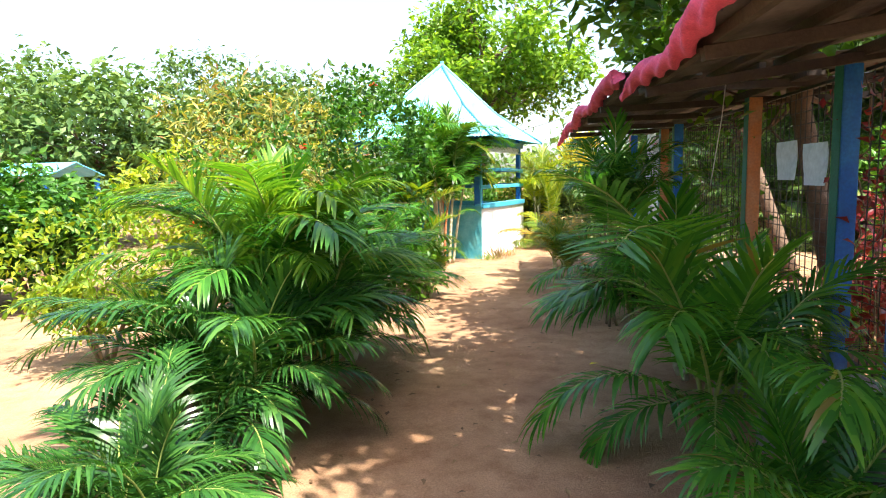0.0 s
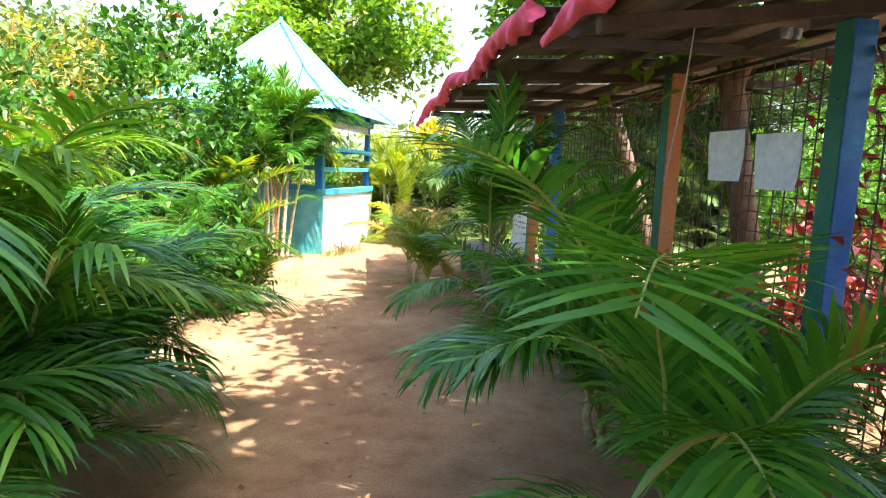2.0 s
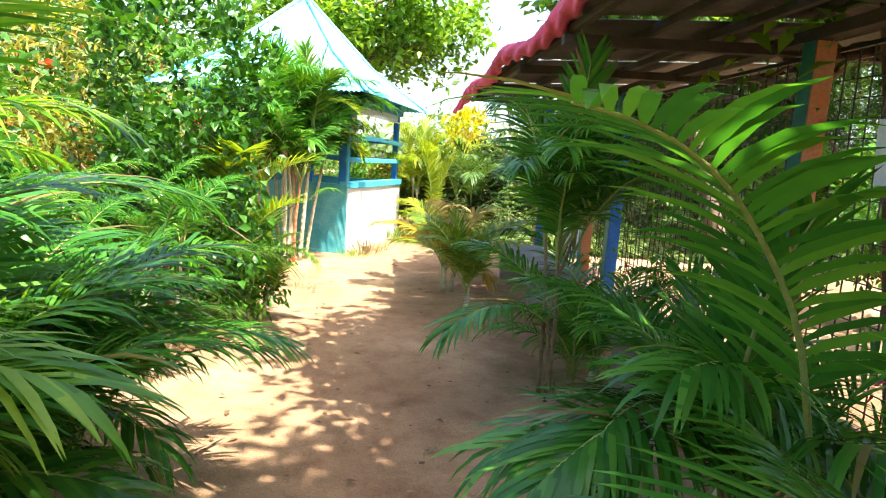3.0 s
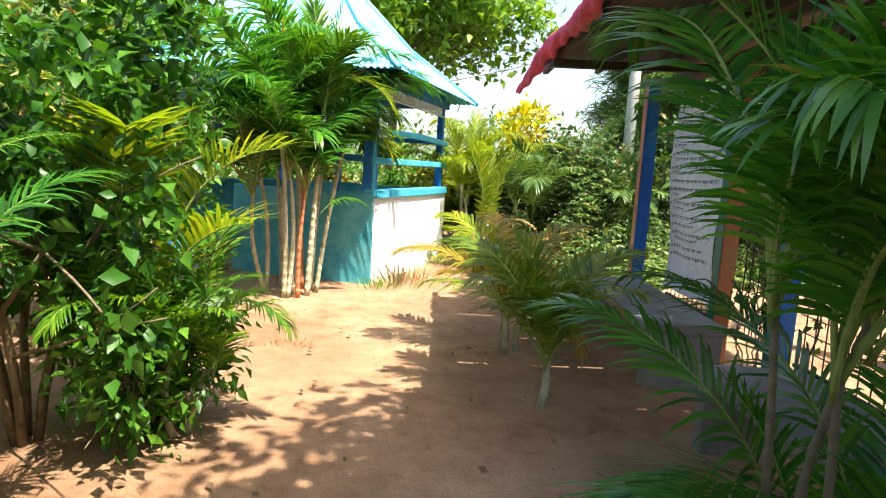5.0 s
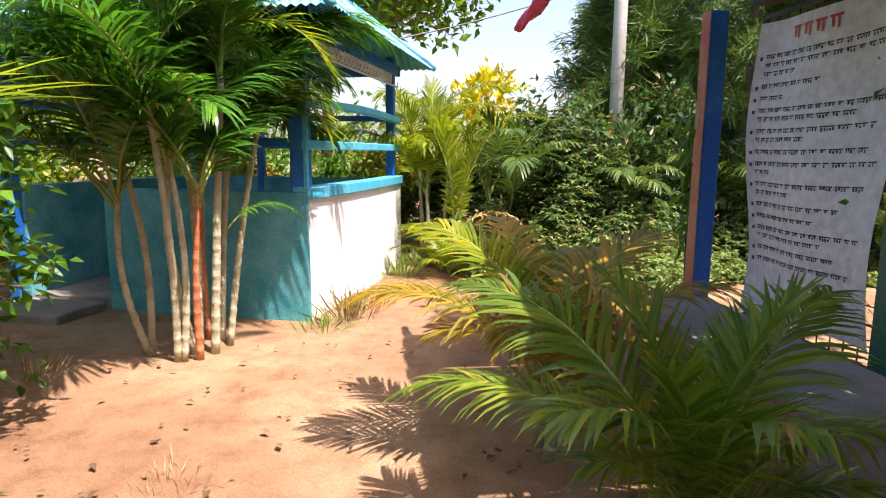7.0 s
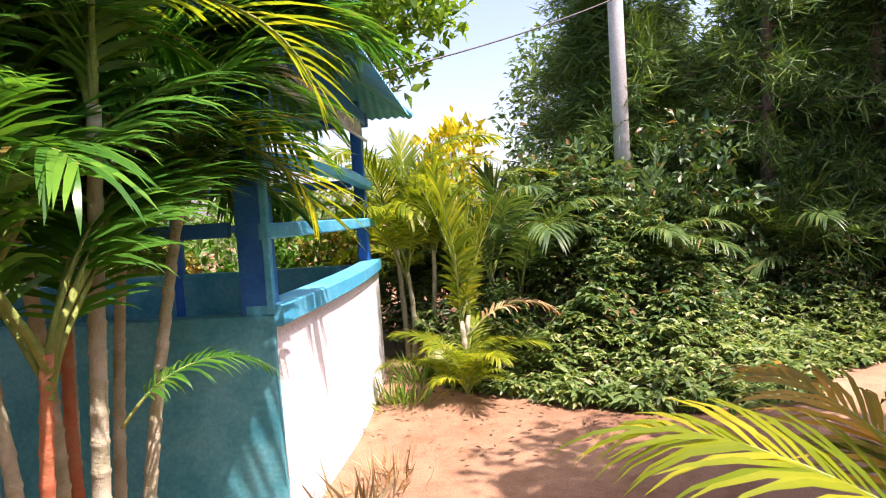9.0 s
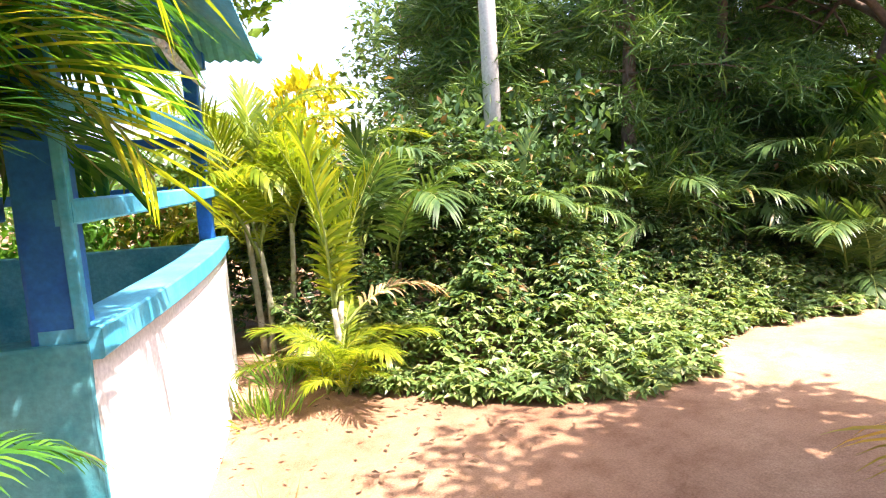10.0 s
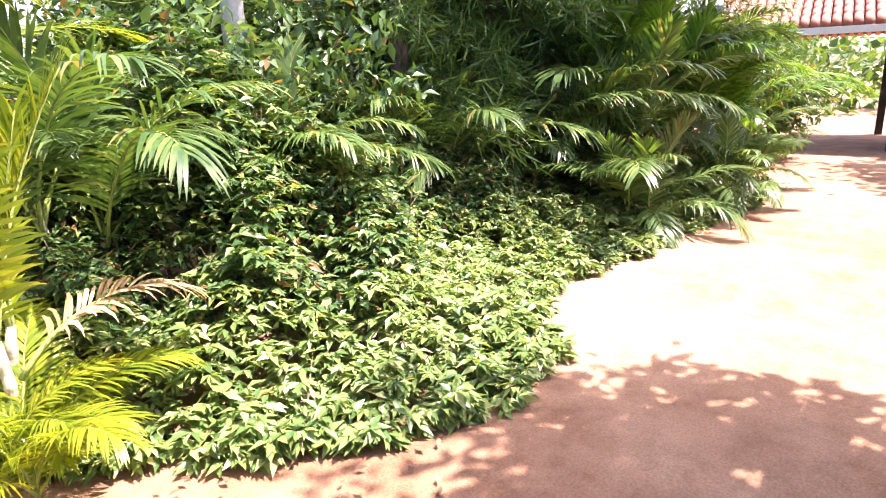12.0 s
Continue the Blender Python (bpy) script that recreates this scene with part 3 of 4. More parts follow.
ring_me = scroll_ring()
for face, n in ((0, 22), (1, 23)):
    lace = part("valance", block(-0.02, 0.0, 0.1, D - 0.1, 2.155, 2.175, 0.004, M_WHITE, "valance") if face == 0 else block(-W + 0.1, -0.1, -0.0, 0.02, 2.155, 2.175, 0.004, M_WHITE, "valance"), pav, "white cut-out scroll valance under the eave")
    for i in range(n):
        m = Matrix.Translation((-0.01, 0.16 + i * 0.112, 2.235)) if face == 0 else Matrix.Translation((-0.2 - i * 0.112, 0.01, 2.235)) @ pose(0, 0, 0, 0, 0, 90)
        part("scroll", ring_me, lace, "", m)


def roof_side(R, z0, rk, zk, za):
    """One corrugated slope of the two-pitched pyramid roof, its eave along x at y = -R."""
    s, step = Shape(), 0.019
    n = int(2 * R / step)
    cols = []
    for j in range(n + 1):
        e = -R + 2 * R * j / n
        dz = 0.011 * math.sin(j * math.pi / 2)
        r = max(abs(e), 0.001)
        height = lambda q: z0 + (zk - z0) * (R - q) / (R - rk) if q > rk else zk + (za - zk) * (rk - q) / rk
        mid = max(r, rk)
        cols.append([(e, -R, z0 + dz), (e, -mid, height(mid) + dz), (e, -r, height(r) + dz)])
    s.add(np.array(cols), [(3 * j + k, 3 * j + 3 + k, 3 * j + 4 + k, 3 * j + 1 + k) for j in range(n) for k in (0, 1)])
    return s.mesh("roof_slope", M_ROOF)


slope = roof_side(1.80, 2.42, 0.95, 3.08, 4.15)
roof = part("roof", block(-0.03, 0.03, -0.03, 0.03, 0, 0.14, 0.01, M_ROOF, "roof"), pav, "pale blue corrugated tin pyramid roof", Matrix.Translation((-W / 2, D / 2, 4.10)))
for k in range(4):
    part("roof_slope", slope, roof, "", Matrix.Translation((0, 0, -4.10)) @ pose(0, 0, 0, 0, 0, 90 * k))
cap = Shape()
for k in range(4):
    a = math.pi / 4 + k * math.pi / 2
    r2 = math.sqrt(2)
    cap.tube([(1.81 * r2 * math.cos(a), 1.81 * r2 * math.sin(a), 2.425), (0.95 * r2 * math.cos(a), 0.95 * r2 * math.sin(a), 3.09), (0, 0, 4.17)], 0.035, 6)
part("ridge_cap", cap.mesh("ridge_cap", M_ROOF, True), roof, "", Matrix.Translation((0, 0, -4.10)))
tagged(new("pavilion_floor", block(-W + 0.13, -0.13, 0.13, D - 0.13, -0.05, 0.06, 0.01, M_CONCRETE, "pavilion_floor")), "grey cement floor inside the pavilion", "floor", kind="structure").matrix_basis = PAV
thing("entrance_step", "low dark cement step before the pavilion entrance", "step", PAV, me=block(-2.75, -1.9, -0.55, -0.01, -0.03, 0.07, 0.02, M_CONCRETE, "entrance_step", 3, 0.01))

# ---- shelter ----
PX = 3.54


def shelter_post(y, west, south, label, x=PX, h=2.30):
    p = thing("shelter_post", label, "post", Matrix.Translation((x, y, 0)), "shelter posts")
    part("core", block(0.003, 0.12, 0.003, 0.12, -0.05, h, 0.006, south, "core", 5, 0.004), p)
    part("face", block(-0.004, 0.0, 0.004, 0.116, 0.0, h, 0.001, west, "face"), p, "painted side of another colour")


shelter_post(1.2, M_GREEN, M_BLUE, "square post painted green and blue, holding the shelter roof")
shelter_post(3.68, M_BLUE, M_RED, "square post painted blue and faded red, holding the shelter roof")
shelter_post(4.43, M_GREEN, M_BLUE, "square post painted green and blue, holding the shelter roof")
shelter_post(6.16, M_GREEN, M_ORANGE, "square post painted green and orange, holding the shelter roof")
shelter_post(9.04, M_GREEN, M_BLUE, "square post painted green and blue, holding the shelter roof")
shelter_post(9.90, M_GREEN, M_ORANGE, "square post painted green and orange beside the banner")
shelter_post(11.33, M_RED, M_BLUE, "square post painted faded red and blue beside the banner", 3.33)


def bench(y0, y1):
    b = thing("bench", "grey cement slab bench on solid legs under the shelter", "bench", Matrix.Translation((2.82, y0, 0)), "shelter benches")
    ln = y1 - y0
    part("seat", block(0, 0.56, 0, ln, 0.38, 0.45, 0.012, M_CONCRETE, "seat", 6, 0.008), b)
    for y in (0.0, ln - 0.12) if ln < 2.2 else (0.0, ln / 2, ln - 0.12):
        part("leg", block(0.015, 0.54, y + 0.01, y + 0.12, -0.04, 0.379, 0.01, M_CONCRETE, "leg", 3, 0.006), b)


for y0, y1 in ((1.5, 3.75), (4.47, 6.2), (6.7, 8.47), (9.33, 11.22)):
    bench(y0, y1)


def shelter_roof(y0, y1, tube_end, slope, curl):
    rng = np.random.default_rng(int(y0 * 10) + 50)
    t = thing("shelter_roof", "low lean-to roof of dull tin sheets on dark timber", "roof", pose(PX, 0, 2.3, 0, slope, 0) @ Matrix.Translation((-PX, 0, -2.3)), "shelter roofs")
    n = int((y1 - y0) / 0.82) + 1
    for k in range(n):
        a, b = y0 + k * (y1 - y0) / n - 0.02, y0 + (k + 1) * (y1 - y0) / n - 0.02 - rng.uniform(0.005, 0.03)
        s, m = Shape(), int((b - a) / 0.02)
        tilt = rng.uniform(-0.012, 0.012)
        # the eastern reach to x = 4.8 is added to darken the shelter
        s.add([(x, a + (b - a) * j / m, z + tilt + (0.012 if k % 2 else 0) + 0.009 * math.sin(j * math.pi / 2)) for j in range(m + 1) for x, z in ((2.22, 2.40), (4.8, 2.50))], [(2 * j, 2 * j + 1, 2 * j + 3, 2 * j + 2) for j in range(m)])
        part("sheet", s.mesh("sheet", M_SHEET), t)
    for x, z in ((2.28, 2.335), (2.75, 2.352), (3.2, 2.37), (3.95, 2.395), (4.6, 2.42)):
        part("purlin", block(x, x + 0.05, y0, y1 - 0.05, z, z + 0.05, 0.006, M_TIMBER, "purlin", 6, 0.012), t)
    part("beam", block(PX - 0.01, PX + 0.12, y0, y1, 2.301, 2.37, 0.006, M_TIMBER, "beam", 6, 0.008), t)
    y = y0 + 0.3
    while y < y1:
        part("rafter", block(2.24, 4.75, y, y + 0.06, 2.27, 2.333, 0.006, M_TIMBER, "rafter", 4, 0.012), t)
        y += 1.27
    s, pts, rad = Shape(), [], []
    m = int((tube_end - y0) / 0.03)
    for j in range(m + 1):
        u = j / m
        yy = y0 + (tube_end - y0) * u
        end = max(0, yy - tube_end + 0.9) / 0.9
        pts.append((2.2 + 0.03 * math.sin(yy * 2.1) - 0.5 * curl * end, yy, 2.40 + 0.03 * math.sin(yy * 3.3) - (0.05 + curl) * end))
        rad.append((0.054 + 0.007 * math.sin(yy * 5.0)) * (1 if u < 0.9 else max(0.25, 1 - (u - 0.9) * 6)))
    ring, sides = [], 16
    for j, (p, r) in enumerate(zip(pts, rad)):
        for k in range(sides):
            a = math.tau * k / sides
            q = r * (1 + 0.27 * math.cos(3 * (a - j * 0.17)) + 0.05 * math.sin(j * 2.3 + k))
            ring.append((p[0] + q * math.cos(a), p[1], p[2] + q * math.sin(a)))
    s.add(ring, [(j * sides + k, j * sides + (k + 1) % sides, (j + 1) * sides + (k + 1) % sides, (j + 1) * sides + k) for j in range(m) for k in range(sides)] + [tuple(range(sides)), tuple(range(m * sides, m * sides + sides))[::-1]])
    part("rolled_cloth", s.mesh("rolled_cloth", M_PINK, True), t, "faded pink cloth rolled and tied along the eave")


shelter_roof(-1.2, 4.72, 4.78, -8.0, 0.0)
shelter_roof(4.95, 11.2, 11.48, -1.5, 0.14)


def fence_panel(y0, y1, z0=0.32, z1=2.24):
    s, x = Shape(), PX + 0.14
    rng = np.random.default_rng(int(y0 * 7) + 50)
    y = y0 + 0.03
    while y < y1:
        w = 0.0045
        b = rng.uniform(-0.012, 0.012, 2)
        s.tube([(x, y, z0), (x + b[0], y + b[1], (z0 + z1) / 2), (x, y, z1)], w, 4)
        y += 0.102
    z = z0
    while z < z1:
        b = rng.uniform(-0.012, 0.012, 2)
        s.tube([(x + 0.007, y0, z), (x + 0.007 + b[0], (y0 + y1) / 2, z + b[1]), (x + 0.007, y1, z)], 0.0045, 4)
        z += 0.104
    f = thing("wire_fence", "black square wire mesh fence between the shelter posts", "fence", Matrix.Identity(4), "fence panels")
    tagged(part("wire_mesh", s.mesh("wire_mesh", M_WIRE), f), kind="stuff")
    part("frame_bar", block(x - 0.012, x + 0.012, y0, y1, z0 - 0.025, z0, 0.003, M_WIRE, "frame_bar"), f)
    part("frame_bar", block(x - 0.012, x + 0.012, y0, y1, z1, z1 + 0.025, 0.003, M_WIRE, "frame_bar"), f)
    for y in np.arange(y0 + 0.02, y1, 1.1):
        part("fence_foot", block(x - 0.015, x + 0.015, y, y + 0.03, -0.03, z0 - 0.026, 0.003, M_WIRE, "fence_foot"), f)


for y0, y1 in ((-1.2, 1.2), (1.32, 3.68), (3.8, 4.43), (4.55, 6.16), (6.28, 9.04), (9.16, 9.9), (10.02, 11.3)):
    fence_panel(y0, y1)


# ---- banner ----
def banner():
    b = thing("notice_banner", "white printed notice banner with red title hung between two posts", "banner", pose(PX + 0.06, 10.10, 0, 0, 0, 0))
    w, z0, z1, nu, nv = 1.13, 0.42, 2.20, 22, 26

    def at(u, v, lift=0.0):
        inset = 0.05 * math.sin(v * 5.0) * (2 * u - 1) + 0.05 * v * (1 - v)
        y = u * w + inset * 0.6
        z = z1 - (z1 - z0) * v - 0.025 * math.sin(u * math.pi) * (1 - v) - 0.03 * u * v
        x = 0.03 * math.sin(v * 7 + u * 2.5) * (0.3 + v) + 0.02 * math.sin(u * 9) - 0.004 - lift
        return (x, y, z)

    s = Shape()
    for back in (0, 1):
        s.add([at(i / nu, j / nv, -0.002 * back) for j in range(nv + 1) for i in range(nu + 1)], [(j * (nu + 1) + i, j * (nu + 1) + i + 1, (j + 1) * (nu + 1) + i + 1, (j + 1) * (nu + 1) + i) for j in range(nv) for i in range(nu)])
    part("cloth", s.mesh("cloth", M_BANNER, True), b)
    rng = np.random.default_rng(5)

    def bar(s, u0, u1, v, hgt):
        n = max(2, int((u1 - u0) * 30))
        ring = []
        for i in range(n + 1):
            u = u0 + (u1 - u0) * i / n
            ring += [at(u, v - hgt / 2, 0.003), at(u, v + hgt / 2, 0.003)]
        s.add(ring, [(2 * i, 2 * i + 2, 2 * i + 3, 2 * i + 1) for i in range(n)])

    # the picture's left is the far end of the banner: text runs from u = 1 down to u = 0
    for a in (0.70, 0.61, 0.52, 0.43):
        s = Shape()
        bar(s, a - 0.075, a, 0.035, 0.008)
        bar(s, a - 0.06, a - 0.045, 0.055, 0.035)
        bar(s, a - 0.03, a - 0.012, 0.052, 0.03)
        part("title_letter", s.mesh("title_letter", M_REDINK), b, "red title letter in heavy script")
    v = 0.115
    ends = [(0.05, 0.10, 0.62), (0.45,), (0.68,), (0.08, 0.22), (0.12, 0.50), (0.10,), (0.06, 0.75), (0.10, 0.58), (0.2,), (0.35,), (0.08, 0.30), (0.25,), (0.12,)]
    for group in ends:
        dot = True
        for e in group:
            u, s = 0.92, Shape()
            while u > e + 0.03:
                ln = rng.uniform(0.025, 0.085)
                lo = max(e, u - ln)
                bar(s, lo, u, v - 0.006, 0.004)
                q = u - 0.006
                while q > lo + 0.012:
                    k = rng.uniform(0.006, 0.012)
                    bar(s, q - k, q, v + rng.uniform(-0.001, 0.004), rng.uniform(0.006, 0.011))
                    q -= k + rng.uniform(0.004, 0.010)
                u = lo - 0.012
            if dot:
                bar(s, 0.945, 0.965, v + 0.004, 0.012)
            dot = False
            tagged(part("text_line", s.mesh("text_line", M_INK), b), kind="stuff")
            v += 0.029
        v += 0.012
    s = Shape()
    for u, v in ((0.02, 0.01), (0.98, 0.01), (0.02, 0.97), (0.98, 0.97)):
        p = at(u, v)
        s.tube([p, (0.05, p[1] + (0.09 if u > 0.5 else -0.09), p[2] + 0.03)], 0.004, 5)
    part("cord", s.mesh("cord", M_WIRE), b)


banner()
for y, z in ((4.86, 1.82), (5.38, 1.86)):
    n = thing("paper_notice", "blank pale paper sheet tied to the wire fence", "notice", Matrix.Translation((PX + 0.115, y, z)), "paper notices")
    s = Shape()
    s.add([(0.01 * math.sin(i + j) - 0.004 * b, i * 0.095, -j * 0.08) for b in (0, 1) for j in range(5) for i in range(5)], [(b * 25 + j * 5 + i, b * 25 + j * 5 + i + 1, b * 25 + j * 5 + i + 6, b * 25 + j * 5 + i + 5) for b in (0, 1) for j in range(4) for i in range(4)])
    part("sheet", s.mesh("sheet", M_BANNER, True), n)

# ---- pole, wire and far hut ----
pole = thing("utility_pole", "tall pale concrete utility pole behind the creeper", "pole", Matrix.Translation((4.68, 16.45, 0)))
s = Shape()
s.tube([(0, 0, -0.2), (0, 0, 3.5), (0.03, 0, 7.5)], [0.105, 0.095, 0.075], 12)
part("shaft", s.mesh("shaft", M_POLE, True), pole)
wire = thing("overhead_wire", "thin black overhead wire from the pavilion roof to the pole", "wire", Matrix.Identity(4))
s = Shape()
a, b = Vector((1.45, 15.1, 2.72)), Vector((4.68, 16.37, 3.9))
s.tube([a.lerp(b, u) - Vector((0, 0, 0.25 * u * (1 - u))) for u in np.linspace(0, 1, 14)], 0.009, 5)
part("strand", s.mesh("strand", M_WIRE), wire)

hut = thing("tiled_hut", "open hut with red clay tile roof and timber posts", "hut", pose(16.6, 12.3, 0, 0, 0, -84))
for x in (-2.6, 0.0, 2.6):
    for y in (-1.6, 1.6):
        part("post", block(x - 0.07, x + 0.07, y - 0.07, y + 0.07, -0.05, 2.12, 0.01, M_TIMBER, "post"), hut)
part("eave_board", block(-3.0, 3.0, -2.02, -1.98, 2.02, 2.14, 0.006, M_WHITE, "eave_board"), hut, "white eave board")
tile = Shape()
tile.tube([(0, 0, 0), (0, 0.36, 0.15)], [0.085, 0.07], 7)
tile_me = tile.mesh("tile", M_TILE, True)
for side in (0, 1):
    rf = part("roof_slope", block(-3.05, 3.05, -2.1, 0.02, -0.03, 0.0, 0.004, M_TIMBER, "roof_slope"), hut, "", Matrix.Translation((0, 0, 2.97)) @ pose(0, 0, 0, 0, 0, 180 * side) @ pose(0, 0, 0, 23, 0, 0))
    for i in range(38):
        for j in range(6):
            part("tile", tile_me, rf, "", Matrix.Translation((-3.0 + i * 0.162, -2.14 + j * 0.355, 0.03)) @ pose(0, 0, 0, -20, 0, 0))

screen = thing("bamboo_fence", "weathered upright bamboo slat fence behind the palms", "fence", pose(8.45, 18.2, 0, 0, 0, -6))
slat = block(0, 0.045, 0, 0.02, 0, 2.3, 0.004, M_POLE, "slat")
for i in range(70):
    part("slat", slat, screen, "", pose(i * 0.062, 0, 0, 0, 1.5 * math.sin(i * 7.1), 0))
for z in (0.4, 2.0):
    part("crossbar", block(-0.05, 4.4, 0.02, 0.05, z, z + 0.05, 0.005, M_TIMBER, "crossbar"), screen)

for x, y, r, w in ((-10.4, 12.0, 8, 2.2), (-8.5, 12.2, -12, 1.5)):
    c = thing("blue_canopy", "small pale blue tin canopy on thin posts", "canopy", pose(x, y, 0, 0, 0, r), "canopies")
    for i in (-1, 1):
        for j in (-1, 1):
            part("post", block(i * w * 0.4 - 0.04, i * w * 0.4 + 0.04, j * w * 0.4 - 0.04, j * w * 0.4 + 0.04, -0.05, 1.75, 0.006, M_BLUE, "post"), c)
    part("roof_slope", block(-w / 2, w / 2, -w / 2, 0.0, -0.02, 0.0, 0.004, M_ROOF, "roof_slope"), c, "", Matrix.Translation((0, 0, 2.1)) @ pose(0, 0, 0, 22, 0, 0))
    part("roof_slope", block(-w / 2, w / 2, -w / 2, 0.0, -0.02, 0.0, 0.004, M_ROOF, "roof_slope"), c, "", Matrix.Translation((0, 0, 2.1)) @ pose(0, 0, 0, 22, 0, 180))

# ---- palms beside the path ----
G = "green areca palm with arching feathery leaves beside the earth path"
for sd, x, y, n, h, size, fr in ((1, -0.22, 2.35, 4, 0.1, 0.56, 7), (2, -0.25, 3.4, 5, 0.35, 0.8, 9), (3, -0.1, 4.3, 5, 0.6, 0.9, 9), (6, -0.4, 4.2, 3, 0.95, 0.78, 7), (4, -0.15, 5.3, 5, 0.25, 0.66, 8)):
    areca(sd, x, y, n, h, size, L_BRIGHT_LIT if sd == 6 else L_NEARSHADE if sd in (1, 2) else L_PALM, fr, 0.3, G, group="left hedge palms", least=0.3)
arching = areca(9, -0.15, 4.3, 2, 0.75, 0.7, L_BRIGHT_LIT, 4, 0.15, "areca palm with long leaves arching over the path's edge", group="left hedge palms")
for i, (x, y, z, turn, kind, size) in enumerate(((0.05, 0.0, 0.85, -32, "sweep", 0.76), (-0.1, -0.1, 0.8, -80, "sweep", 0.8), (0.1, 0.3, 0.5, 12, "lit", 0.75))):
    blade, stalk = frond_meshes(kind, L_BRIGHT_LIT)[i]
    part("stalk", stalk, part("frond", blade, arching, "", pose(x, y, z, 0, 0, turn) @ Matrix.Scale(size, 4)))
areca(5, -0.5, 6.95, 8, 1.0, 0.5, L_PALM, 4, 0.12, "slender areca clump with many thin upright canes in the hedge", group="left hedge palms", least=0.6, foot=0.34, thick=0.016, kinds=("fan", "small", "arch"))
# end palm takes the brighter leaf so that it reads as sunlit
end_palm = areca(8, 0.1, 8.3, 5, 0.62, 0.52, L_BRIGHT_LIT, 6, 0.28, "young areca palm with drooping leaves coloured as sunlit at the hedge end", group="left hedge palms", least=0.4, kinds=("fan", "low", "small", "fan"), thick=0.02)
# fronds in the sun, their sunlight painted as lemon colour
for i, (x, y, z, turn, kind, mat, size) in enumerate(((-0.05, 0.1, 0.85, -6, "lit", L_LEMON_LIT, 0.78), (-0.05, -0.1, 0.5, -22, "lit", L_LEMON_LIT, 0.8), (-0.25, 0.0, 0.8, -60, "lit", L_LEMON_LIT, 0.9))):
    blade, stalk = frond_meshes(kind, mat)[i]
    part("stalk", stalk, part("frond", blade, end_palm, "", pose(x, y, z, 0, 0, turn) @ Matrix.Scale(size, 4)))
for sd, x, y, n, h, size, fr in ((21, 2.63, 2.5, 3, 0.08, 0.66, 6), (22, 2.63, 3.8, 3, 0.25, 0.95, 5), (23, 2.78, 5.05, 3, 0.25, 0.95, 7), (24, 2.73, 7.1, 3, 0.15, 0.75, 5)):
    palm = areca(sd, x, y, n, h, size, L_PALM, fr, 0.25, G, group="shelter palms", open_=6)
    if sd == 21:
        add_frond(np.random.default_rng(sd), palm, (-0.05, -0.05, 0.55), 206, "low", L_PALM, 0.85, -14)
    if sd == 22:
        for i, (x, y, z, turn, kind, size) in enumerate(((-0.12, 0.0, 0.5, 236, "hang", 0.88), (-0.1, 0.6, 0.6, 212, "sweep", 0.92), (-0.1, 0.1, 0.35, 196, "hang", 0.66))):
            blade, stalk = frond_meshes(kind, L_PALM)[i % 3]
            part("stalk", stalk, part("frond", blade, palm, "", pose(x, y, z, 0, 0, turn) @ Matrix.Scale(size, 4)))
areca(25, 2.4, 6.8, 3, 1.4, 0.85, L_PALM, 7, 0.06, "tall dark green areca palm on slim canes before the shelter", kinds=("arch", "young", "arch", "long"), thick=0.014, least=0.7, canes=[M_TWIG])
areca(26, 2.06, 8.9, 1, 0.5, 0.7, L_OLIVE, 13, 0.05, "small areca palm on one short cane in the path's edge", kinds=("young", "fan", "young", "fan", "arch"))
tan_palm = areca(27, 2.0, 10.07, 3, 0.38, 0.74, L_TAN, 5, 0.22, "browning yellow-green areca palm beside the cement bench", kinds=("arch", "fan", "arch", "low"))
rng = np.random.default_rng(3)
# lemon fronds on the tan palm: sunlight put into the leaf colour
for turn, size in ((132, 0.76), (98, 0.6), (62, 0.6)):
    add_frond(rng, tan_palm, (0, 0, 0.36), turn, "arch", L_LEMON_LIT, size)
clump = areca(28, -0.12, 11.78, 10, 1.72, 0.98, L_PALM, 9, 0.15, "tall areca clump with many ringed canes before the pavilion wall", canes=[M_CANE, M_CANE, M_REDCANE, M_CANE, M_CANE, M_CANE, M_CANE], thick=0.023, foot=0.26, least=0.62, kinds=("arch", "fan", "arch", "long"), open_=8)
add_frond(np.random.default_rng(8), clump, (0.3, -0.1, 0.85), -12, "low", L_PALM, 0.5)
tall_palm = areca(29, 0.0, 11.72, 3, 2.1, 1.0, L_BRIGHT_LIT, 6, 0.10, "bright young areca stems rising from the pavilion clump", kinds=("young", "spear", "fan"))
# draped fronds coloured lemon to look backlit by the sun
for i, (x, y, z, turn, size) in enumerate(((0.0, 0.15, 1.5, 22, 0.95), (-0.05, 0.05, 1.95, 6, 0.95))):
    blade, stalk = frond_meshes("drape", L_LEMON_LIT)[i]
    part("stalk", stalk, part("frond", blade, tall_palm, "", pose(x, y, z, 0, 0, turn) @ Matrix.Scale(size, 4)))
low_palm = areca(30, 2.02, 14.42, 4, 0.05, 0.5, L_LEMON_LIT, 6, 0.3, "low yellow-green areca palm at the creeper's edge", kinds=("arch", "small", "low"))
add_frond(np.random.default_rng(4), low_palm, (0.05, 0.02, 0.45), -8, "small", L_DRY, 1.0, 24)
add_frond(np.random.default_rng(5), low_palm, (0.0, 0.1, 0.1), 120, "small", L_DRY, 0.8, 30)
areca(31, 2.12, 14.68, 2, 0.62, 0.95, L_LEMON_LIT, 3, 0.02, "slender yellow areca palm with upright leaves", kinds=("spear",), foot=0.06)
areca(32, 1.9, 15.9, 4, 1.35, 0.95, L_LEMON_LIT, 6, 0.15, "yellow-green areca palm behind the pavilion corner")
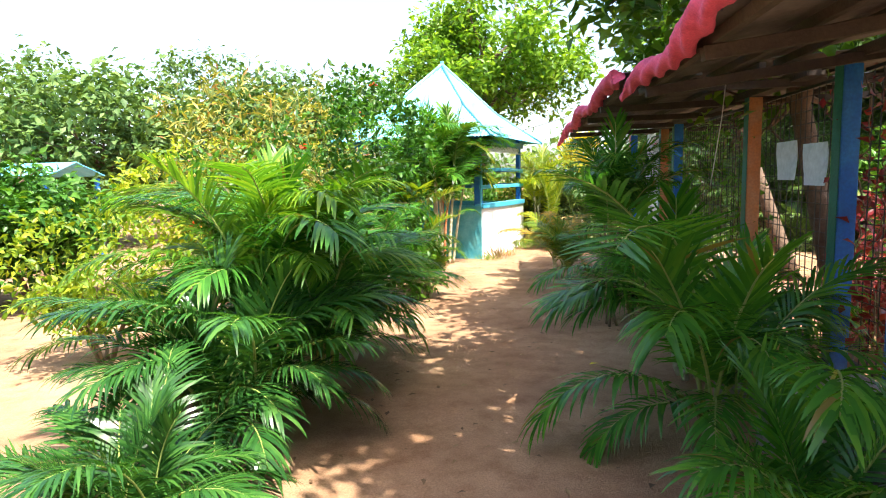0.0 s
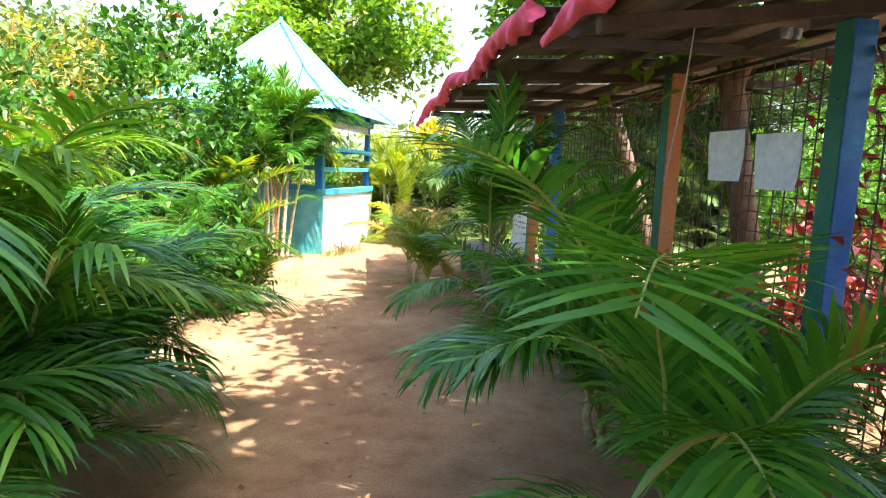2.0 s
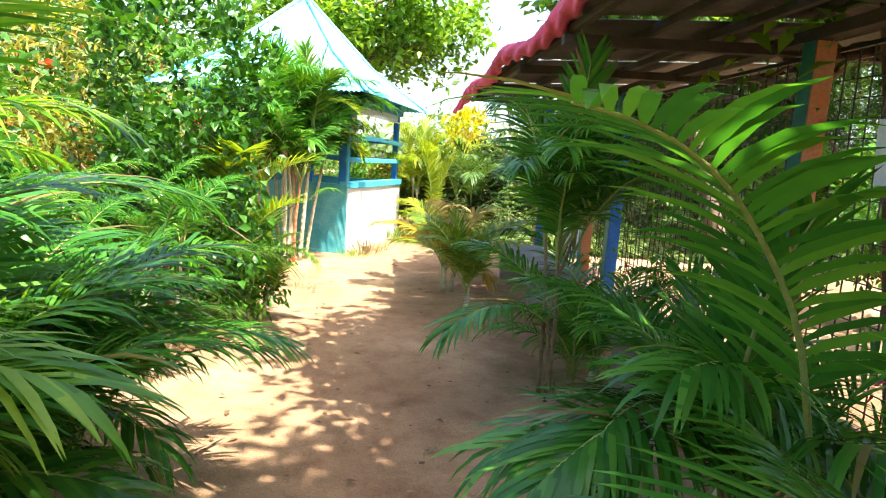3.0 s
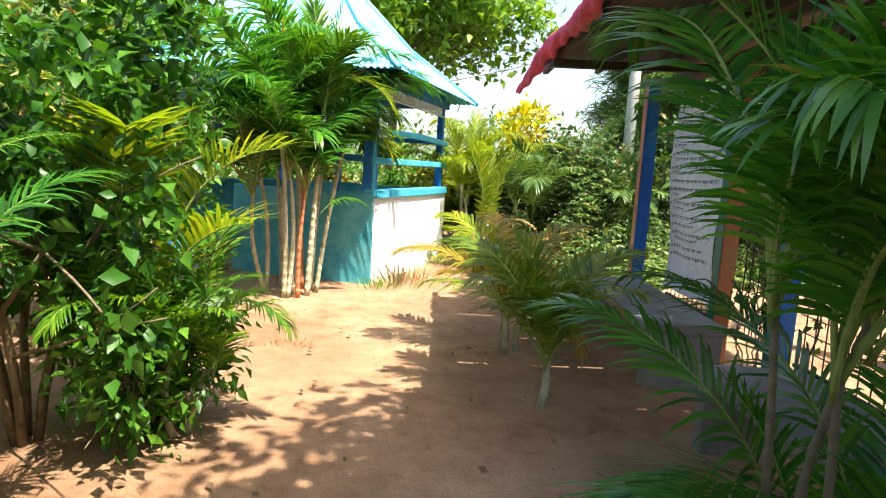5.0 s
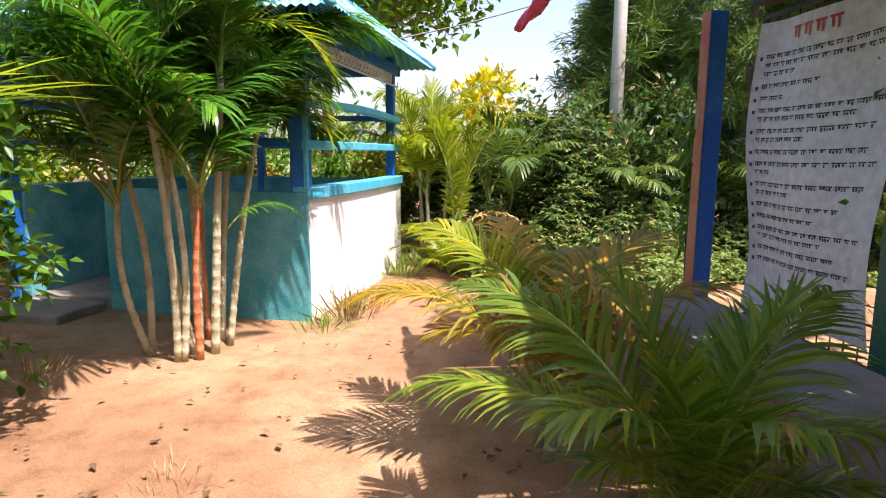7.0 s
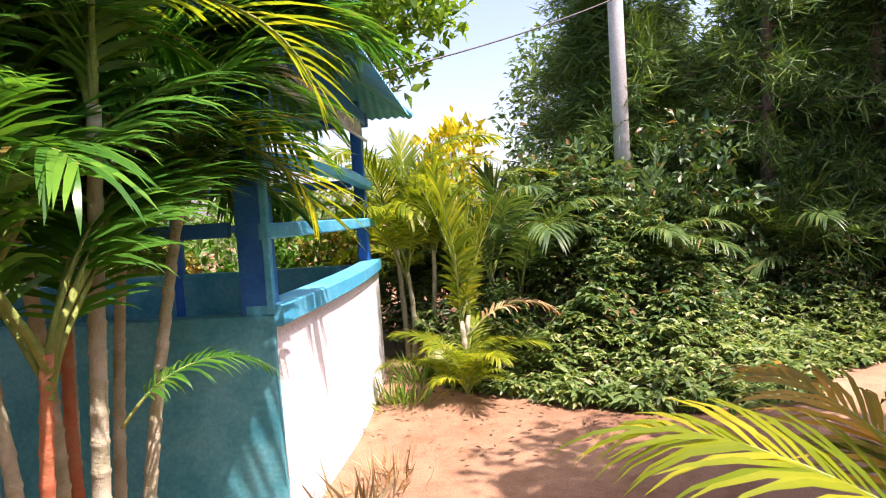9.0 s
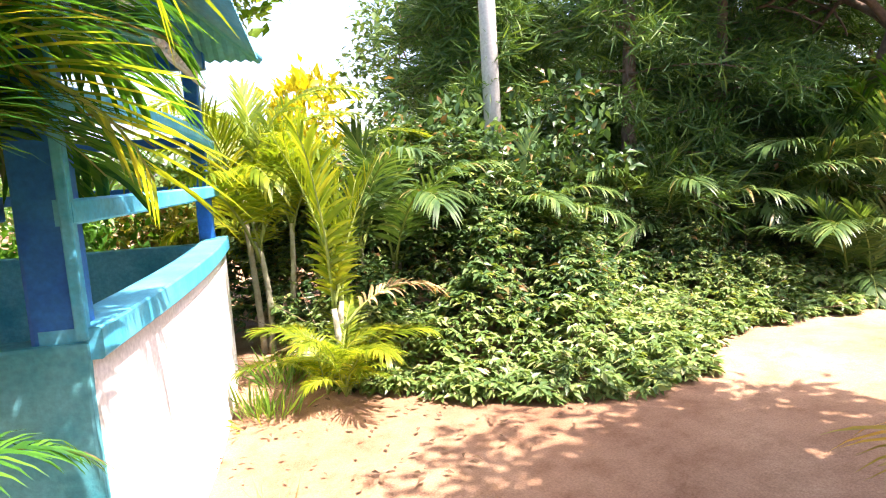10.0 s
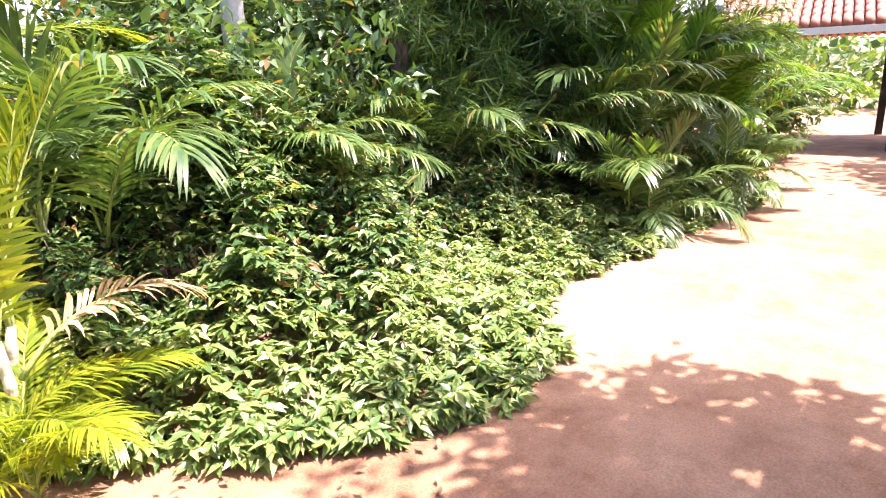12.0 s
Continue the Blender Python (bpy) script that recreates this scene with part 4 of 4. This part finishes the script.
# all but two far palms carry the shade-darkened leaf colour
for sd, x, y, h, size in ((41, 2.9, 15.69, 0.9, 0.9), (42, 4.22, 15.51, 0.75, 0.8), (43, 6.33, 15.6, 0.5, 0.9), (44, 7.47, 15.05, 0.7, 1.0), (45, 8.35, 14.5, 0.9, 1.1), (46, 9.32, 14.31, 1.0, 1.1), (47, 7.39, 13.94, 0.1, 0.8), (48, 8.79, 13.39, 0.3, 0.7), (49, 9.85, 15.23, 1.4, 1.1), (50, 6.95, 16.52, 1.1, 1.1), (51, 10.11, 13.85, 0.9, 1.1), (52, 11.08, 14.68, 1.3, 1.1)):
    areca(sd, x, y, 4, h, size, L_BRIGHT_LIT if sd in (46, 51) else L_FARSHADE, 6, 0.22, "green areca palm standing among dark undergrowth", group="far palms")

# ---- shrubs ----
shrub(61, -2.32, 5.1, 1.45, 0.85, 4200, 0.085, L_LIME, "bushy shrub with lime yellow leaves beside sandy clearing", name="lime_shrub")
shrub(62, -2.32, 8.4, 3.0, 1.25, 6500, 0.15, L_CROTON, "tall croton bush with yellow and bronze narrow leaves", name="croton_bush", shape=4.5, low=0.3)
shrub(63, -1.72, 9.5, 2.7, 1.0, 5200, 0.13, L_CROTON, "tall croton bush with yellow and bronze narrow leaves", name="croton_bush", shape=4.0, low=0.3)
shrub(64, -0.5, 8.1, 2.85, 0.75, 6600, 0.095, L_SHRUB, "leafy hibiscus shrub with a few red flowers", name="hibiscus_shrub", flowers=7, shape=1.6, low=0.38, fill=0.6)
shrub(65, -1.42, 6.5, 2.1, 0.95, 6000, 0.10, L_SHRUB, "leafy hibiscus shrub with a few red flowers", name="hibiscus_shrub", flowers=6)
shrub(66, -1.15, 10.1, 2.9, 0.9, 5000, 0.10, L_SHRUB, "leafy green shrub near the pavilion", flowers=4)
shrub(67, 3.1, 18.2, 2.62, 0.42, 1500, 0.17, L_GOLD, "golden croton bush rising above the creeper", name="golden_croton", low=0.6, fill=0.75)
shrub(68, 2.2, 17.2, 2.2, 0.9, 4500, 0.15, L_LIME, "yellow-green shrub behind the pavilion", shape=3)
shrub(69, -4.22, 3.6, 0.5, 0.5, 900, 0.08, L_SHRUB, "low green shrub on the clearing")
shrub(70, 4.5, 5.5, 1.3, 0.5, 1500, 0.12, L_RED, "shrub with dark red leaves behind the wire fence", name="red_leaf_shrub")
shrub(71, 6.4, 7.2, 2.7, 1.0, 4500, 0.11, L_SHRUB, "green shrub behind the wire fence")
shrub(72, 6.4, 2.0, 2.6, 1.0, 4500, 0.11, L_SHRUB, "green shrub behind the wire fence")
shrub(73, 6.9, 9.0, 2.3, 0.9, 4000, 0.11, L_SHRUB, "green shrub behind the wire fence")
shrub(98, 6.6, 4.7, 2.6, 1.0, 4500, 0.11, L_SHRUB, "green shrub behind the wire fence")
shrub(93, -0.03, 8.3, 1.0, 0.42, 2800, 0.09, L_SHRUB, "low dark leafy shrub at the hedge end", low=0.05)
shrub(74, -3.92, 10.0, 2.2, 1.3, 5200, 0.13, L_LIME, "broad yellow-green shrub across the clearing")
shrub(75, -7.6, 7.2, 2.3, 1.4, 5200, 0.14, L_SHRUB, "broad green shrub across the clearing")
shrub(76, -2.92, 12.6, 2.3, 1.2, 5000, 0.13, L_SHRUB, "broad green shrub beside the pavilion")

for sd, x, y, hh, r in ((77, 3.95, 16.24, 2.2, 1.0), (78, 5.19, 16.15, 2.3, 1.0), (79, 7.3, 15.6, 1.4, 0.8), (80, 3.16, 16.61, 1.9, 0.8), (88, 7.74, 17.26, 2.3, 1.2), (89, 9.32, 16.89, 2.4, 1.2), (90, 6.68, 18.18, 2.6, 1.3), (91, 10.91, 16.34, 2.2, 1.1), (92, 12.14, 15.05, 2.4, 1.2), (95, 13.19, 13.85, 2.0, 1.0), (97, 9.5, 15.42, 2.0, 1.0)):
    shrub(sd, x, y, hh, r, 4200, 0.13, L_VINE, "thicket overgrown with dark green creeper", name="thicket", group="thickets")
for sd, x, y, hh, r, mt in ((83, 0.3, 17.3, 1.8, 1.0, L_SHRUB), (84, -1.7, 17.5, 2.1, 1.1, L_SHRUB), (85, 1.3, 17.3, 1.5, 0.6, L_CROTON), (86, -3.5, 15.7, 2.0, 1.1, L_LIME), (87, -0.8, 16.7, 1.3, 0.6, L_CROTON)):
    shrub(sd, x, y, hh, r, 4500, 0.13, mt, "garden shrub standing behind the open pavilion", group="garden shrubs")

# ---- creeper ----
def cover_edge(x):
    """Front edge of the creeper bed."""
    return float(np.interp(x, [1.8, 2.1, 3.0, 3.5, 4.05, 4.45, 4.95, 5.5, 6.85, 8.7, 10.7], [15.0, 14.5, 13.6, 13.3, 13.25, 13.5, 13.8, 13.85, 13.6, 13.3, 13.2])) + 0.16 * noise.noise(Vector((x * 3.2, 2, 0)))


def cover_height(x, y):
    d = y - cover_edge(x)
    h = 0.05 * (d > -0.12) + 0.36 * min(1, max(0, d) / 1.15) + 0.16 * max(0, min(d, 2) - 0.4)
    bank = math.exp(-((x - 3.75) / 2.2) ** 2) * 0.95 * min(1, max(0, d - 1.2) / 0.9)
    return (h + bank) * (1 + 0.65 * noise.noise(Vector((x * 1.9, y * 1.9, 5)))) + 0.12 * noise.noise(Vector((x * 5, y * 5, 1)))


def creeper(name, seed, n, x0, x1, depth, mat, leaf, label, near):
    rng = np.random.default_rng(seed)
    at, out = [], []
    while len(at) < n:
        x = rng.uniform(x0, x1)
        y = cover_edge(x) + (rng.uniform(0, 1) ** 1.3 * depth - 0.12 if near else rng.uniform(0.9, depth))
        top = cover_height(x, y)
        if top < 0.03:
            continue
        z = top * (1 - (0.75 if near else 0.42) * rng.uniform(0, 1) ** 2.2) + rng.normal() * 0.03
        a0 = rng.uniform(0, math.tau)
        for k in range(5):
            a = a0 + (k - 2) * 0.62
            at.append((x, y, max(0.02, z)))
            out.append((math.cos(a), math.sin(a) - 0.15, 0.12))
    at, out = np.array(at), np.array(out)
    v, f = leaves(rng, at, leaf, 2.5, 0.66, 0.24, out)
    bed = thing(name, label, "creeper", Matrix.Identity(4))
    tagged(part("foliage", leaf_mesh("foliage", v, f, mat), bed), kind="stuff")
    s = Shape()
    for k in range(90):
        x = rng.uniform(x0, x1)
        y = cover_edge(x) + rng.uniform(0.05, depth * 0.7)
        h = cover_height(x, y)
        s.tube([(x, y, -0.02), (x + rng.normal() * 0.1, y + rng.normal() * 0.08, h * 0.6), (x + rng.normal() * 0.2, y + rng.normal() * 0.2, h * 1.12 + 0.04)], [0.007, 0.005, 0.002], 4)
    tagged(part("stalk_tangle", s.mesh("stalk_tangle", M_TWIG), bed), kind="stuff")


creeper("creeper_bed", 81, 68000, 1.9, 10.3, 2.2, L_COVER, 0.086, "low bed of creeper with hand-shaped green leaves", True)
creeper("creeper_bank", 82, 42000, 1.6, 7.7, 3.2, L_VINE, 0.098, "dark green creeper heaped over a bank of brush", False)

# ---- trees ----
tree(92, 0.3, 19.6, 6.6, 3.0, 11000, 0.24, L_TREE, "broad-leaved tree with bright leaves behind the pavilion roof", crown_low=0.52)
tree(93, 4.6, 6.1, 5.0, 1.55, 7000, 0.17, L_TREE, "broad-leaved tree leaning over the shelter roof", crown_low=0.5, lean=(-1.2, 0.0))
# tree 94 is added: its crown above the view shades path and palms
tree(94, 5.3, 2.9, 6.2, 2.1, 7500, 0.19, L_TREE, "added broad-leaved tree, crown above view, shading shelter and path", crown_low=0.58, lean=(-1.75, -0.5))
tree(96, 5.45, 9.9, 4.8, 1.3, 3600, 0.16, L_TREE, "broad-leaved tree shading the open ground past the shelter", crown_low=0.6, lean=(-1.05, 0.85), gaps=0.12)
tree(99, 9.6, 15.6, 6.2, 2.4, 10000, 0.16, L_NEEDLE, "dense dark tree shading the palms below", crown_low=0.55, lean=(-0.3, -1.5))
tree(95, -5.32, 7.5, 1.8, 1.1, 6000, 0.15, L_SHRUB, "small dark tree at the clearing's edge", trunk_r=0.06, crown_low=0.2)
for sd, x, y, h in ((101, 6.61, 16.31, 6.5), (102, 8.62, 18.36, 7.0), (103, 5.71, 19.1, 6.5), (104, 10.64, 17.81, 6.5), (105, 7.21, 20.38, 7.5)):
    casuarina(sd, x, y, h * 0.93, 1.9, 17000, "dark feathery needle-leaved tree with a straight brown trunk")
for sd, x, y, h, r in ((107, 8.0, 16.06, 5.8, 2.6), (108, 10.38, 16.52, 6.0, 2.6), (109, 5.36, 17.62, 5.5, 2.3), (110, 9.15, 17.99, 6.5, 2.6), (130, 12.4, 15.32, 6.4, 2.5)):
    casuarina(sd, x, y, h * 0.93, r * 0.92, 26000, "dense dark feathery tree behind the palms")
for sd, x, y, h, r in ((111, -9.5, 15.5, 4.6, 2.4), (112, -13, 11, 4.2, 2.4), (113, -6.0, 19, 5.0, 2.6), (114, -16, 18, 6.0, 3.2), (115, -11, 24, 6.5, 3.2), (116, -3, 26, 6.0, 3.0), (118, 11, 28, 8.0, 3.6), (119, 14, 25, 8.0, 3.6), (120, 18, 19, 7.0, 3.4), (121, 13.5, 5.5, 4.5, 2.2), (122, 13.5, 0.5, 5.0, 2.6), (123, 13.0, 9.4, 4.6, 2.0), (124, -9, 3, 4.5, 2.2), (125, -5, -8, 6, 3), (126, 3, -11, 6, 3), (127, 9, -7, 6, 3), (128, -22, 8, 6, 3.4), (129, 15.5, 8, 6, 3)):
    tree(sd, x, y, h, r, 4800, 0.27, L_FAR, "distant garden tree with a dense green crown", trunk_r=0.14, crown_low=0.2, group="distant trees")

# ---- woods all round ----
rng = np.random.default_rng(17)
at = []
while len(at) < 5200:
    a, rad = rng.uniform(0, math.tau), rng.uniform(23, 40)
    x, y = 2 + rad * math.cos(a), 8 + rad * math.sin(a)
    top = 2.6 + 2.4 * noise.noise(Vector((x * 0.13, y * 0.13, 0))) + 1.2 * noise.noise(Vector((x * 0.4, y * 0.4, 4)))
    at.append((x, y, rng.uniform(0, 1) ** 0.7 * max(1.2, top)))
at = np.repeat(np.array(at), 7, 0) + rng.normal(size=(36400, 3)) * 0.45
at[:, 2] = np.maximum(at[:, 2], 0.05)
v, f = leaves(rng, at, 0.5, 1.8, 0.5, 0.3)
thing("far_woods", "distant belt of mixed green trees round the garden", "woods", Matrix.Identity(4), kind="stuff", me=leaf_mesh("far_woods", v, f, L_FAR))

# ---- grass and litter ----
rng = np.random.default_rng(7)
pts = np.column_stack([rng.uniform(9.5, 15.5, 9000), rng.uniform(13.5, 16.2, 9000), np.zeros(9000)])
v, f = leaves(rng, pts, 0.10, 9, 0.1, 0.4, np.tile((0, 0, 1.2), (9000, 1)))
thing("grass", "bright green lawn patch beyond the creeper", "grass", Matrix.Identity(4), kind="stuff", me=leaf_mesh("grass", v, f, L_GRASS))
n = 460
pts = np.column_stack([rng.uniform(-0.6, 2.6, n), rng.uniform(0, 12, n), np.full(n, 0.012)])
far = np.column_stack([rng.uniform(1.0, 3.2, 260), rng.uniform(13.0, 15.2, 260), np.full(260, 0.014)])
pts = np.concatenate([pts, far])
v, f = leaves(rng, pts, 0.06, 2.0, 0.85, 0.2, rng.normal(size=(len(pts), 3)) * [1, 1, 0.15])
v[:, 2] = np.maximum(v[:, 2], 0.004)
thing("leaf_litter", "dry brown leaves and bits scattered on the earth", "leaf litter", Matrix.Identity(4), kind="stuff", me=leaf_mesh("leaf_litter", v, f, L_LITTER))


def weed_tuft(seed, x, y, n, h, mat, label):
    rng = np.random.default_rng(seed)
    at = np.column_stack([rng.normal(0, 0.09, n), rng.normal(0, 0.09, n), np.zeros(n)])
    out = np.column_stack([at[:, :2] * 4, np.full(n, 1.3)])
    v, f = leaves(rng, at, h, 16, 0.1, 0.35, out)
    v[:, 2] = np.maximum(v[:, 2], 0)
    w = thing("weed_tuft", label, "weeds", Matrix.Translation((x, y, -0.005)), "weeds")
    tagged(part("blade_tuft", leaf_mesh("blade_tuft", v, f, mat), w), kind="stuff")


for i, (x, y, h, mat) in enumerate(((0.95, 12.45, 0.28, L_DRY), (1.15, 12.9, 0.2, L_DRY), (1.5, 14.3, 0.24, L_GRASS), (1.75, 14.9, 0.3, L_GRASS), (0.75, 12.2, 0.16, L_GRASS), (-0.9, 11.2, 0.15, L_DRY), (0.3, 9.9, 0.08, L_DRY))):
    weed_tuft(300 + i, x, y, 70, h, mat, "tuft of dry weeds at the foot of the wall" if mat == L_DRY else "tuft of green weeds at the foot of the wall")
leaf = thing("fallen_leaf", "single yellow fallen leaf lying on the earth", "leaf", pose(2.02, 5.25, 0.012, 0, 0, 30))
v, f = leaves(np.random.default_rng(2), np.zeros((1, 3)), 0.13, 2.2, 0.95, 0.0, [(1, 0, 0.25)])
v[:, 2] = np.maximum(v[:, 2], 0.0)
part("blade", leaf_mesh("blade", v, f, L_GOLD), leaf)


string = thing("hanging_string", "thin pale string hanging from the shelter roof", "string", Matrix.Translation((2.86, 4.6, 2.24)))
s = Shape()
s.tube([(0, 0, 0), (-0.02, 0, -0.25), (-0.08, 0.01, -0.72)], 0.004, 5)
part("strand", s.mesh("strand", M_POLE, True), string)


def fence_vine(seed, y0, y1, n, mat, label, x=PX + 0.16):
    """A climber wound through the wire fence."""
    rng = np.random.default_rng(seed)
    vine = thing("fence_vine", label, "climber", Matrix.Translation((x, y0, 0)), "climbers")
    s, at = Shape(), []
    for k in range(9):
        y, z, pts = rng.uniform(0, y1 - y0), 0.0, []
        while z < 2.25:
            pts.append((rng.normal() * 0.015, y, z))
            if z > 0.4:
                at += [(rng.normal() * 0.06, y + rng.normal() * 0.09, z + rng.normal() * 0.06) for _ in range(n // 90)]
            y, z = y + rng.normal() * 0.06, z + rng.uniform(0.06, 0.14)
        s.tube(pts, 0.006, 4)
    tagged(part("branchwork", s.mesh("branchwork", M_TWIG, True), vine), kind="stuff")
    v, f = leaves(rng, at, 0.085, 1.6, 0.4, 0.3)
    part("foliage", leaf_mesh("foliage", v, f, mat), vine)


fence_vine(401, 2.3, 3.6, 420, L_SHRUB, "thin green climber wound through the wire fence")
fence_vine(402, 3.85, 4.4, 300, L_RED, "climber with dark red leaves wound through the wire fence")
fence_vine(403, 6.4, 8.9, 420, L_SHRUB, "thin green climber wound through the wire fence")
fence_vine(404, 9.2, 9.8, 260, L_SHRUB, "thin green climber wound through the wire fence")
rng = np.random.default_rng(405)
sprig = thing("post_climber", "dark narrow-leaved climber hanging beside the faded red post", "climber", Matrix.Translation((3.38, 11.5, 0)), "climbers")
s = Shape()
s.tube([(0, 0, -0.02), (-0.02, 0.03, 0.7), (0.01, 0.02, 1.5), (0.0, -0.02, 2.2)], [0.008, 0.007, 0.005, 0.003], 5)
part("stem", s.mesh("stem", M_TWIG, True), sprig)
zs = rng.uniform(0.75, 2.2, 150)
at = np.column_stack([rng.normal(-0.01, 0.035, 150), rng.normal(0.03, 0.045, 150), zs])
v, f = leaves(rng, at, 0.15, 3.6, 0.3, 0.3, np.column_stack([rng.normal(0, 0.5, 150), rng.normal(0.1, 0.5, 150), np.full(150, -0.8)]))
part("foliage", leaf_mesh("foliage", v, f, L_SHRUB), sprig)
